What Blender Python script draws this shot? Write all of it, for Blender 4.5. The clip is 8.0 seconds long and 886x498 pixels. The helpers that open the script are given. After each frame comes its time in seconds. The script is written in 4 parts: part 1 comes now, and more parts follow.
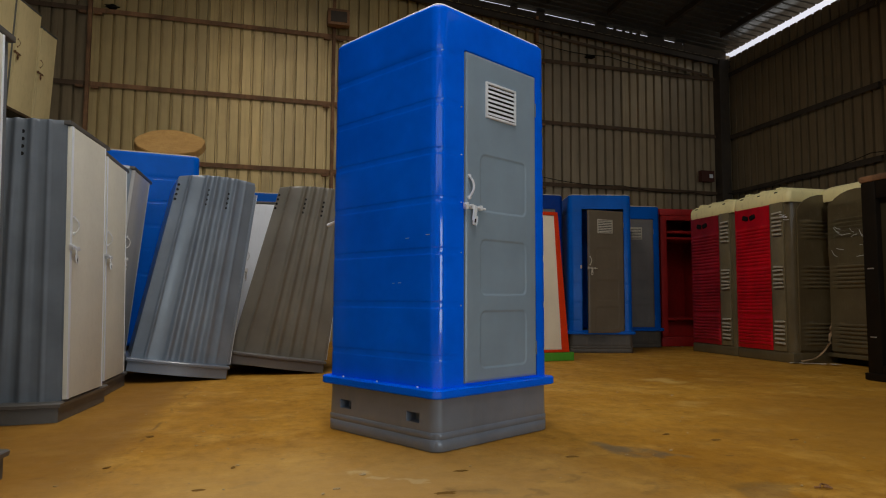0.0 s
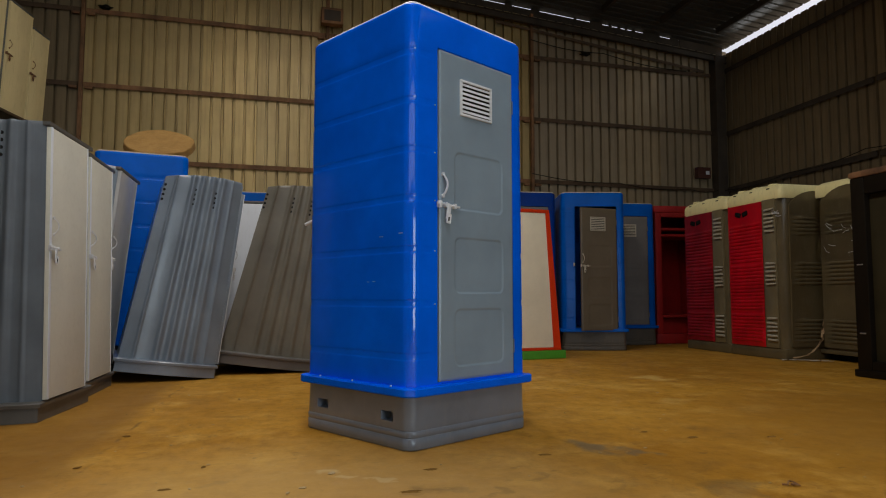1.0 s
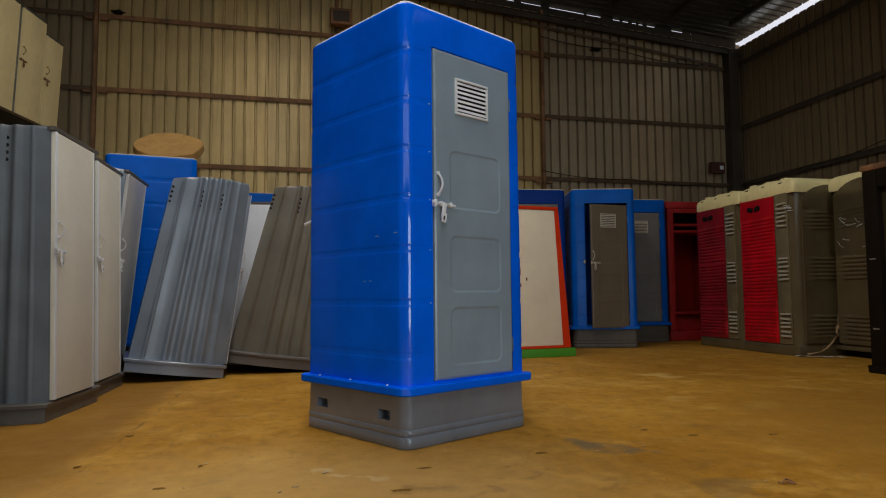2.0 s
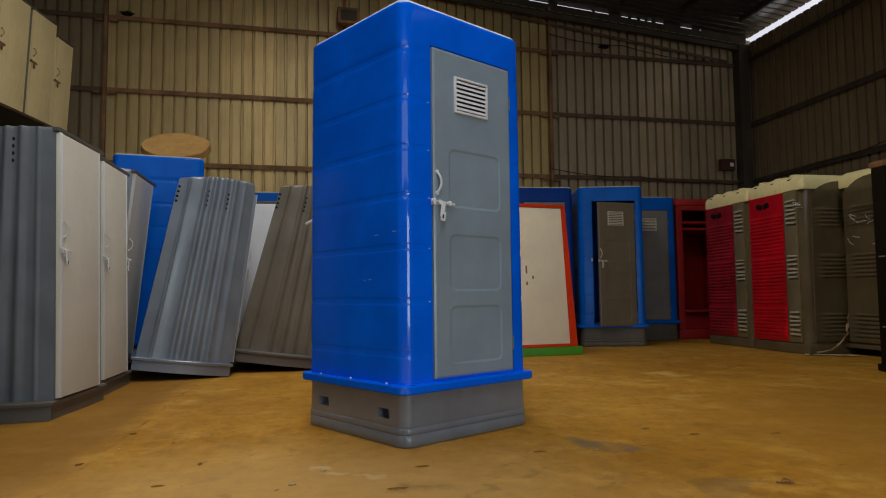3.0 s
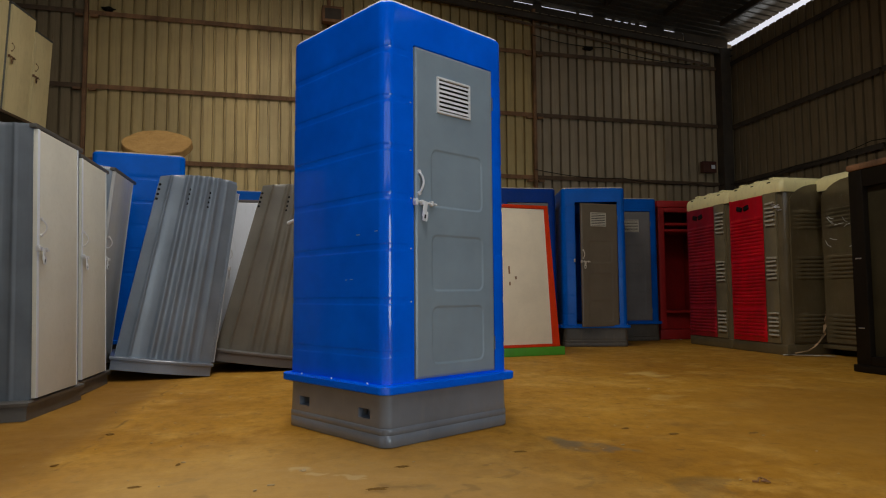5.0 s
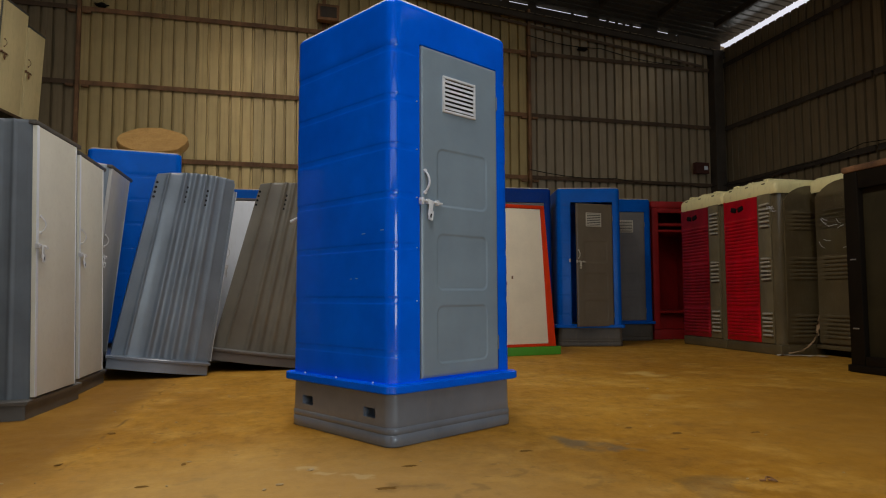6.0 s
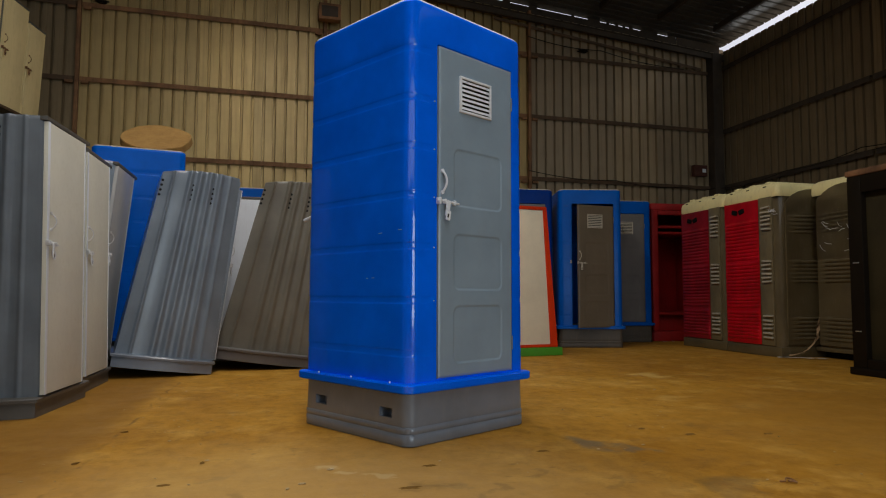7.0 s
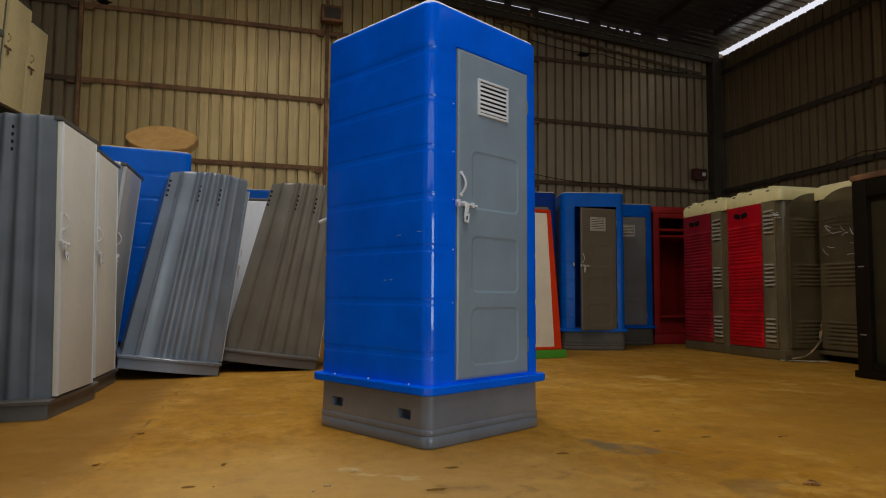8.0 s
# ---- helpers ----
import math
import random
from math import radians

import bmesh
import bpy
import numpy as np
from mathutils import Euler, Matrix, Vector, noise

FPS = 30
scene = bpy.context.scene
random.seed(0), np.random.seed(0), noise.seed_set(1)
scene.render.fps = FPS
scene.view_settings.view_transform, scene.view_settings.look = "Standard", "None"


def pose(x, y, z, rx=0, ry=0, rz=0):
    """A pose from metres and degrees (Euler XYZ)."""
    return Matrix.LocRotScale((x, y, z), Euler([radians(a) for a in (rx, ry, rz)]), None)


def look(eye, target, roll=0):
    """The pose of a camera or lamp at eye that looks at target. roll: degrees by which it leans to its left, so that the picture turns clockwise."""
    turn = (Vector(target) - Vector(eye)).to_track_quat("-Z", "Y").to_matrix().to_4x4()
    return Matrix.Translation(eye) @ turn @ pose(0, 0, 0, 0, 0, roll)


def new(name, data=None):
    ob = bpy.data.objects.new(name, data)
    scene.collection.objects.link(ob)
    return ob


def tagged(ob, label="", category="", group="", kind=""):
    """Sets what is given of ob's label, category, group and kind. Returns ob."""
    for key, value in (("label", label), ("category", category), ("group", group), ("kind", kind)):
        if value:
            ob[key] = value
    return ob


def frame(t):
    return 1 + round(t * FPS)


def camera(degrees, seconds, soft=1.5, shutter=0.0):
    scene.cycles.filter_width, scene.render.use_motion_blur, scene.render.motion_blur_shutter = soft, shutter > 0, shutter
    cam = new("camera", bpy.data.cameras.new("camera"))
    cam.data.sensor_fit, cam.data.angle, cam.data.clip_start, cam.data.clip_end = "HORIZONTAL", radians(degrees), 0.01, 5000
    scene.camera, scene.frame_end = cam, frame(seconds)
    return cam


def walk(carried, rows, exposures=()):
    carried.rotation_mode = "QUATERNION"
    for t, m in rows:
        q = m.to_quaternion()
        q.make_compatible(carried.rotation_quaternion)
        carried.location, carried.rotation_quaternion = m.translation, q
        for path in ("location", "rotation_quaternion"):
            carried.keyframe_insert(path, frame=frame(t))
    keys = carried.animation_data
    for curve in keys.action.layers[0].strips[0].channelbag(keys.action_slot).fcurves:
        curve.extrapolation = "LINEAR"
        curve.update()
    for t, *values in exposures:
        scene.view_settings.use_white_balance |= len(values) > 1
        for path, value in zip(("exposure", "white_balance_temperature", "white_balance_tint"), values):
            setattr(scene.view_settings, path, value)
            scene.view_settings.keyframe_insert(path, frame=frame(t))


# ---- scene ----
cam = camera(67.5, 8.0, 1.1)
PATH = [
    (0, (0.071, 0.057, 0.775), (0.534, 1.996, 0.927), 0.3),
    (0.5, (0.142, 0.044, 0.774), (0.605, 1.984, 0.923), 0.2),
    (1, (0.227, 0.025, 0.776), (0.68, 1.967, 0.923), 0.0),
    (2.5, (0.376, -0.01, 0.778), (0.754, 1.949, 0.918), -0.6),
    (3, (0.406, -0.016, 0.778), (0.774, 1.945, 0.916), -0.6),
    (3.5, (0.432, -0.023, 0.779), (0.801, 1.937, 0.917), -0.7),
    (4, (0.442, -0.025, 0.779), (0.814, 1.935, 0.917), -0.8),
    (4.5, (0.438, -0.024, 0.779), (0.83, 1.932, 0.917), -0.6),
    (6, (0.337, 0.001, 0.778), (0.781, 1.947, 0.914), -0.2),
    (6.5, (0.278, 0.013, 0.777), (0.733, 1.956, 0.913), -0.0),
    (7, (0.21, 0.028, 0.776), (0.675, 1.968, 0.913), 0.2),
    (7.5, (0.139, 0.045, 0.775), (0.607, 1.984, 0.916), 0.3),
    (8, (0.083, 0.055, 0.774), (0.564, 1.991, 0.918), 0.4),
]
walk(cam, [(t, look(eye, target, roll)) for t, eye, target, roll in PATH], [(0, 0.20), (8, 0.20)])

# world: open sky outside the shed, seen through the gap under the eave and the gate behind the camera
world = bpy.data.worlds.new("sky_world")
scene.world = world
world.use_nodes = True
wn, wl = world.node_tree.nodes, world.node_tree.links
wn.clear()
sky = wn.new("ShaderNodeTexSky")
sky.sky_type, sky.sun_disc = "NISHITA", False
sky.sun_elevation, sky.sun_rotation, sky.dust_density = radians(70), radians(60), 10.0
sky.ozone_density = 0.0
back = wn.new("ShaderNodeBackground")
back.inputs["Strength"].default_value = 0.15
wout = wn.new("ShaderNodeOutputWorld")
wl.new(sky.outputs[0], back.inputs[0])
wl.new(back.outputs[0], wout.inputs[0])

sun = new("sun", bpy.data.lights.new("sun", "SUN"))
sun.data.energy, sun.data.angle, sun.data.color = 3.0, radians(0.5), (1, 0.95, 0.86)
sun.matrix_world = look((0, 0, 0), (-math.sin(radians(60)) * 0.34, -math.cos(radians(60)) * 0.34, -0.94))


def area(name, eye, target, w, h, watts, colour):
    lamp = new(name, bpy.data.lights.new(name, "AREA"))
    lamp.data.shape, lamp.data.size, lamp.data.size_y = "RECTANGLE", w, h
    lamp.data.energy, lamp.data.color = watts, colour
    lamp.matrix_world = look(eye, target)
    return lamp


# daylight under an unseen roof strip, in the gate behind the camera and under the eave; added fill high up in front
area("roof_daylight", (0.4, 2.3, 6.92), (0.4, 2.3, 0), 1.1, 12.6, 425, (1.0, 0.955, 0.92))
area("gate_daylight", (5.0, -7.9, 1.42), (2.4, 5, 1.2), 4.8, 2.6, 185, (0.74, 0.90, 1.0))
# made-up fill for front faces and back wall; no such windows are known
area("upper_front_fill", (-0.7, -7.9, 4.65), (-0.4, 6.0, 1.6), 12.4, 2.2, 62, (0.80, 0.91, 1.0))
area("eave_daylight", (9.40, 4.0, 6.24), (5.0, 4.0, 6.1), 16.0, 0.12, 12, (0.92, 0.96, 1.0))


# ---------------------------------------------------------------- materials
def tree(name):
    m = bpy.data.materials.new(name)
    m.use_nodes = True
    n, l = m.node_tree.nodes, m.node_tree.links
    return m, n, l, n["Principled BSDF"]


def ramp(n, l, fac, stops):
    r = n.new("ShaderNodeValToRGB")
    els = r.color_ramp.elements
    while len(els) < len(stops):
        els.new(0.5)
    for e, (p, c) in zip(els, stops):
        e.position, e.color = p, (*c, 1)
    l.new(fac, r.inputs[0])
    return r.outputs[0]


def grain(n, l, scale, detail=5, rough=0.6, stretch=None, kind="Object"):
    t = n.new("ShaderNodeTexCoord")
    src = t.outputs[kind]
    if stretch:
        mp = n.new("ShaderNodeMapping")
        mp.inputs["Scale"].default_value = stretch
        l.new(src, mp.inputs[0])
        src = mp.outputs[0]
    x = n.new("ShaderNodeTexNoise")
    x.inputs["Scale"].default_value, x.inputs["Detail"].default_value, x.inputs["Roughness"].default_value = scale, detail, rough
    l.new(src, x.inputs["Vector"])
    return x.outputs["Fac"]


def mix(n, l, fac, a, b, kind="MIX"):
    m = n.new("ShaderNodeMix")
    m.data_type, m.blend_type = "RGBA", kind
    for sock, v in ((m.inputs[0], fac), (m.inputs[6], a), (m.inputs[7], b)):
        if isinstance(v, (int, float)):
            sock.default_value = v
        elif isinstance(v, tuple):
            sock.default_value = (*v, 1)
        else:
            l.new(v, sock)
    return m.outputs[2]


def bump(n, l, bsdf, height, strength, dist, prev=None):
    b = n.new("ShaderNodeBump")
    b.inputs["Strength"].default_value, b.inputs["Distance"].default_value = strength, dist
    l.new(height, b.inputs["Height"])
    if prev is not None:
        l.new(prev, b.inputs["Normal"])
    l.new(b.outputs[0], bsdf.inputs["Normal"])
    return b.outputs[0]


def paint(name, colour, rough=0.4, vary=0.12, dirt=(0.1, 0.08, 0.05), dirty=0.25, wave=0.0, metal=0.0, coat=0.0, stretch=(1, 1, 0.25), spec=0.4, coat_rough=0.05, coat_ior=1.5):
    """A moulded or painted skin: tone drifts, streaks of dust, uneven gloss, a slightly wavy surface."""
    m, n, l, b = tree(name)
    broad, fine = grain(n, l, 2.2, 4), grain(n, l, 26, 6, 0.65, stretch)
    dark = tuple(c * (1 - vary * 1.6) for c in colour)
    light = tuple(min(1, c * (1 + vary)) for c in colour)
    base = ramp(n, l, broad, [(0.3, dark), (0.7, light)])
    spots = ramp(n, l, fine, [(0.52, (0, 0, 0)), (0.80, (dirty,) * 3)])
    l.new(mix(n, l, spots, base, dirt), b.inputs["Base Color"])
    rr = n.new("ShaderNodeMapRange")
    rr.inputs["To Min"].default_value, rr.inputs["To Max"].default_value = rough * 0.75, min(1, rough * 1.45)
    l.new(fine, rr.inputs[0])
    l.new(rr.outputs[0], b.inputs["Roughness"])
    b.inputs["Metallic"].default_value = metal
    b.inputs["Specular IOR Level"].default_value = spec
    b.inputs["Coat Weight"].default_value, b.inputs["Coat Roughness"].default_value = coat, coat_rough
    b.inputs["Coat IOR"].default_value = coat_ior
    first = bump(n, l, b, grain(n, l, 90, 3), 0.12, 0.001)
    if wave:
        bump(n, l, b, grain(n, l, 4.5, 2, 0.4), wave, 0.02, first)
    return m


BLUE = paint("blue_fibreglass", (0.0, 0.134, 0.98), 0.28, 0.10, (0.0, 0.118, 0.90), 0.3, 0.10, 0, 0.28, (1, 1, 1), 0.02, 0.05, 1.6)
bn, bl = BLUE.node_tree.nodes, BLUE.node_tree.links
turned = bn.new("ShaderNodeLayerWeight")
turned.inputs["Blend"].default_value = 0.5
gloss = ramp(bn, bl, turned.outputs["Facing"], [(0.0, (1.0,) * 3), (0.06, (0.9,) * 3), (0.14, (0.11,) * 3)])
bl.new(gloss, bn["Principled BSDF"].inputs["Coat Weight"])
# darker copy of BLUE: weaker light on the far cabins is in the colour
BLUEDIM = paint("dimmed_blue_fibreglass", (0.0, 0.090, 0.43), 0.4, 0.1, (0.0, 0.06, 0.3), 0.3, 0.06, 0, 0.12, (1, 1, 1), 0.05, 0.2)
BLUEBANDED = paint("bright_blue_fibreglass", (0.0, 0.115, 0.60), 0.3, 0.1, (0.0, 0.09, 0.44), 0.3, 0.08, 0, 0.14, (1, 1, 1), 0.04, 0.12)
# blue skin darkened in its colour for the shade behind the door panel
BLUESHADE = paint("shaded_blue_fibreglass", (0.0, 0.028, 0.20), 0.30, 0.08, (0.05, 0.06, 0.12), 0.3, 0.06, 0, 0.3, (1, 1, 1), 0.12)
DOORBROWN = paint("brown_grey_door_skin", (0.126, 0.098, 0.062), 0.42, 0.08, (0.2, 0.18, 0.14), 0.2, 0.05)
GREY = paint("grey_fibreglass", (0.176, 0.204, 0.246), 0.34, 0.12, (0.3, 0.28, 0.25), 0.25, 0.06, 0, 0.9, coat_rough=0.14)
DOORGREY = paint("grey_door_skin", (0.250, 0.332, 0.402), 0.34, 0.08, (0.28, 0.29, 0.29), 0.15, 0.05, 0, 0.4, coat_rough=0.18)
STEELGREY = paint("grey_ribbed_shell", (0.165, 0.205, 0.250), 0.36, 0.16, (0.10, 0.10, 0.10), 0.16, 0.10, 0, 0.75, (3, 3, 0.12), 0.5, 0.29, 1.6)
# darker, rougher STEELGREY for two of the left-hand cabins
STEELMATT = paint("matt_dark_grey_shell", (0.122, 0.140, 0.155), 0.48, 0.16, (0.10, 0.085, 0.065), 0.25, 0.06, 0, 0.12, (3, 3, 0.12), 0.35, 0.3)
# warm light on the second leaning cabin is put into this browner grey
STEELBROWN = paint("warm_lit_grey_shell", (0.185, 0.172, 0.135), 0.42, 0.14, (0.13, 0.11, 0.08), 0.12, 0.06, 0, 0.2, (3, 3, 0.12), 0.4, 0.2)
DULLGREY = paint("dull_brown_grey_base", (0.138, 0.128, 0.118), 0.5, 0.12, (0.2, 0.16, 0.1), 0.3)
# darker copy of GREY: dimness of the far bases in the colour, dust specks too
FOOTDIM = paint("dimmed_grey_base", (0.076, 0.062, 0.046), 0.5, 0.12, (0.2, 0.16, 0.1), 0.3)
DARKPANEL = paint("dark_olive_panel", (0.034, 0.027, 0.012), 0.5, 0.25, (0.05, 0.04, 0.02), 0.3, spec=0.15)
DULLWHITE = paint("yellowed_white_plastic", (0.44, 0.39, 0.30), 0.45, 0.05, (0.3, 0.25, 0.18), 0.25)
LIMECHIP = paint("pale_floor_chip", (0.47, 0.34, 0.17), 0.85, 0.1, (0.3, 0.2, 0.09), 0.4)
EARTH = paint("yard_earth", (0.17, 0.15, 0.12), 0.9, 0.15, (0.1, 0.08, 0.06), 0.4)
DARKSTEEL = paint("dark_painted_steel", (0.055, 0.040, 0.026), 0.65, 0.25, (0.10, 0.06, 0.03), 0.4)
FITTING = paint("grey_white_fitting", (0.58, 0.58, 0.57), 0.4, 0.06, (0.35, 0.32, 0.27), 0.3)
CREAM = paint("cream_door_sheet", (0.675, 0.655, 0.545), 0.5, 0.05, (0.35, 0.27, 0.15), 0.12, stretch=(1, 1, 1))
WARMCREAM = paint("warm_cream_sheet", (0.78, 0.68, 0.50), 0.5, 0.06, (0.45, 0.34, 0.2), 0.12, stretch=(1, 1, 1))
WHITE = paint("white_plastic", (0.76, 0.79, 0.82), 0.35, 0.04, (0.45, 0.42, 0.36), 0.2)
CHROME = paint("dull_steel", (0.55, 0.55, 0.54), 0.35, 0.08, (0.2, 0.15, 0.1), 0.3, 0, 0.9)
RED = paint("red_plastic", (0.50, 0.001, 0.009), 0.34, 0.25, (0.12, 0.02, 0.02), 0.35, 0.45)
REDFILM = paint("film_dulled_red_plastic", (0.27, 0.006, 0.014), 0.40, 0.3, (0.10, 0.03, 0.03), 0.4, 0.45)
# lighter than OLIVE: glare of the wrapping film is put into the colour
OLIVEFILM = paint("film_glare_olive_plastic", (0.180, 0.146, 0.078), 0.28, 0.18, (0.26, 0.24, 0.17), 0.35, 0.45, 0, 0.6, coat_rough=0.14)
GREYSHEET = paint("grey_sheet_door", (0.47, 0.465, 0.445), 0.35, 0.08, (0.25, 0.22, 0.18), 0.15, 0.04, 0, 0.5, coat_rough=0.15)
# brown floor bounce on the skirts is put into the colour, with dust specks
SKIRT = paint("bounce_brown_dusty_skirt", (0.100, 0.093, 0.080), 0.45, 0.14, (0.22, 0.16, 0.09), 0.3, 0.05, 0, 0.2, coat_rough=0.25)
REDSHELL = paint("red_shell", (0.37, 0.011, 0.010), 0.5, 0.15, (0.08, 0.03, 0.02), 0.4)
ORANGE = paint("orange_red_frame", (0.62, 0.036, 0.004), 0.42, 0.1, (0.3, 0.05, 0.01), 0.3, spec=0.15)
GREEN = paint("green_plinth", (0.07, 0.30, 0.02), 0.45, 0.1, (0.1, 0.1, 0.03), 0.3)
OLIVE = paint("olive_grey_plastic", (0.116, 0.088, 0.042), 0.32, 0.14, (0.2, 0.18, 0.13), 0.35, 0.3, 0, 0.4)
ROOFCREAM = paint("cream_roof_plastic", (0.95, 0.84, 0.42), 0.45, 0.06, (0.3, 0.24, 0.14), 0.35)
BLACK = paint("black_brown_shell", (0.010, 0.007, 0.004), 0.4, 0.2, (0.03, 0.02, 0.01), 0.2, spec=0.10)
SWITCHBROWN = paint("dark_red_brown_enamel", (0.085, 0.032, 0.022), 0.5, 0.15, (0.04, 0.02, 0.015), 0.3, spec=0.2)
DARK = paint("dark_inside", (0.01, 0.01, 0.01), 0.8, 0.2, spec=0.1)
YELLOWCREAM = paint("yellowed_cream_sheet", (0.80, 0.65, 0.33), 0.5, 0.05, (0.35, 0.27, 0.15), 0.25)
# bright glints on the raised ribs are put into this pale colour
SHINY = paint("glint_pale_rib", (0.46, 0.42, 0.32), 0.25, 0.15, (0.62, 0.58, 0.46), 0.4, 0.2, 0, 0.6, coat_rough=0.15)
RUSTDIM = paint("dimmed_rusty_steel", (0.105, 0.062, 0.032), 0.75, 0.3, (0.05, 0.03, 0.02), 0.5)
RUST = paint("rusty_steel", (0.225, 0.110, 0.046), 0.7, 0.4, (0.05, 0.03, 0.02), 0.6)
WOOD = paint("raw_timber", (0.34, 0.22, 0.11), 0.7, 0.2, (0.12, 0.07, 0.03), 0.5)
MUD = paint("dried_mud", (0.20, 0.105, 0.025), 0.9, 0.25, (0.12, 0.07, 0.022), 0.5, spec=0.05)
PAPER = paint("torn_paper", (0.62, 0.56, 0.44), 0.8, 0.08, (0.3, 0.22, 0.12), 0.4)


def sheet_material(name, colour, rust):
    m, n, l, b = tree(name)
    broad = grain(n, l, 0.7, 4)
    streak = grain(n, l, 9, 6, 0.7, (1, 1, 0.05))
    base = ramp(n, l, broad, [(0.3, tuple(c * 0.75 for c in colour)), (0.72, tuple(c * 1.15 for c in colour))])
    info = n.new("ShaderNodeObjectInfo")
    tone = ramp(n, l, info.outputs["Random"], [(0.0, (0.82, 0.82, 0.84)), (1.0, (1.1, 1.08, 1.02))])
    base = mix(n, l, 1.0, base, tone, "MULTIPLY")
    mask = ramp(n, l, streak, [(0.50, (0, 0, 0)), (0.78, (0.55, 0.55, 0.55))])
    l.new(mix(n, l, mask, base, rust), b.inputs["Base Color"])
    b.inputs["Metallic"].default_value = 0.35
    rr = ramp(n, l, streak, [(0.3, (0.38,) * 3), (0.8, (0.7,) * 3)])
    l.new(rr, b.inputs["Roughness"])
    bump(n, l, b, grain(n, l, 3, 3), 0.25, 0.01)
    return m


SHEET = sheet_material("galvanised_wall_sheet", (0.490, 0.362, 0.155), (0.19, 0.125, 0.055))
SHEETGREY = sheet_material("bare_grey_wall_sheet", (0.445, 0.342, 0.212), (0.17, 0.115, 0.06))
# shade on the right wall and left bay coloured in; rust streaks are wear
SHEETDIM = sheet_material("shade_dark_wall_sheet", (0.285, 0.210, 0.115), (0.09, 0.06, 0.025))
ROOFSHEET = sheet_material("dark_roof_sheet", (0.10, 0.095, 0.085), (0.05, 0.035, 0.02))


def floor_material():
    m, n, l, b = tree("ochre_concrete")
    a, c, d = grain(n, l, 0.55, 6, 0.6), grain(n, l, 3.4, 9, 0.72), grain(n, l, 42, 6, 0.7)
    base = ramp(n, l, a, [(0.30, (0.318, 0.142, 0.014)), (0.52, (0.420, 0.203, 0.022)), (0.72, (0.49, 0.262, 0.040))])
    stain = ramp(n, l, c, [(0.50, (0, 0, 0)), (0.60, (0.22,) * 3), (0.75, (0.5,) * 3)])
    base = mix(n, l, stain, base, (0.235, 0.125, 0.028))
    light = ramp(n, l, grain(n, l, 2.1, 9, 0.72, (1, 1.1, 1)), [(0.51, (0, 0, 0)), (0.66, (0.55,) * 3)])
    base = mix(n, l, light, base, (0.62, 0.36, 0.075))
    smear = ramp(n, l, grain(n, l, 1.1, 8, 0.75, (1.6, 0.7, 1)), [(0.53, (0, 0, 0)), (0.64, (0.3,) * 3)])
    base = mix(n, l, smear, base, (0.27, 0.135, 0.028))
    speck = ramp(n, l, d, [(0.58, (0, 0, 0)), (0.70, (0.45,) * 3)])
    base = mix(n, l, speck, base, (0.15, 0.08, 0.02))
    pits = ramp(n, l, grain(n, l, 9, 3, 0.5, (1, 1.4, 1)), [(0.665, (0, 0, 0)), (0.73, (0.6,) * 3)])
    base = mix(n, l, pits, base, (0.10, 0.055, 0.018))
    mottle = ramp(n, l, grain(n, l, 11, 7, 0.68, (1.1, 0.75, 1)), [(0.40, (0.76, 0.74, 0.72)), (0.5, (1, 1, 1)), (0.62, (1.14, 1.16, 1.20))])
    base = mix(n, l, 0.6, base, mottle, "MULTIPLY")
    where = ramp(n, l, grain(n, l, 1.7, 4, 0.6), [(0.50, (0, 0, 0)), (0.62, (0.6,) * 3)])
    scratch = ramp(n, l, grain(n, l, 6, 3, 0.55), [(0.478, (0, 0, 0)), (0.49, (1, 1, 1)), (0.502, (0, 0, 0))])
    base = mix(n, l, mix(n, l, 1.0, where, scratch, "MULTIPLY"), base, (0.17, 0.10, 0.030))
    # older pour beyond a wavering joint, darkened for corner falloff too, and a few oil smudges
    co = n.new("ShaderNodeTexCoord")
    warp = n.new("ShaderNodeTexNoise")
    warp.inputs["Scale"].default_value, warp.inputs["Detail"].default_value = 3.0, 6
    l.new(co.outputs["Object"], warp.inputs["Vector"])
    sub = n.new("ShaderNodeVectorMath")
    sub.operation = "MULTIPLY_ADD"
    l.new(warp.outputs["Color"], sub.inputs[0])
    sub.inputs[1].default_value, sub.inputs[2].default_value = (0.14, 0.14, 0), (-0.07, -0.07, 0)
    add = n.new("ShaderNodeVectorMath")
    l.new(co.outputs["Object"], add.inputs[0])
    l.new(sub.outputs[0], add.inputs[1])
    sep = n.new("ShaderNodeSeparateXYZ")
    l.new(add.outputs[0], sep.inputs[0])
    older = n.new("ShaderNodeMapRange")
    older.inputs["From Min"].default_value, older.inputs["From Max"].default_value = -0.66, -0.82
    older.inputs["To Max"].default_value = 0.66
    l.new(sep.outputs["X"], older.inputs[0])
    base = mix(n, l, older.outputs[0], base, (0.22, 0.105, 0.018))
    rough = n.new("ShaderNodeTexNoise")
    rough.inputs["Scale"].default_value, rough.inputs["Detail"].default_value = 5.0, 8
    l.new(co.outputs["Object"], rough.inputs["Vector"])
    pull = n.new("ShaderNodeVectorMath")
    pull.operation = "MULTIPLY_ADD"
    l.new(rough.outputs["Color"], pull.inputs[0])
    pull.inputs[1].default_value, pull.inputs[2].default_value = (0.62, 0.62, 0), (-0.31, -0.31, 0)
    torn = n.new("ShaderNodeVectorMath")
    l.new(co.outputs["Object"], torn.inputs[0])
    l.new(pull.outputs[0], torn.inputs[1])
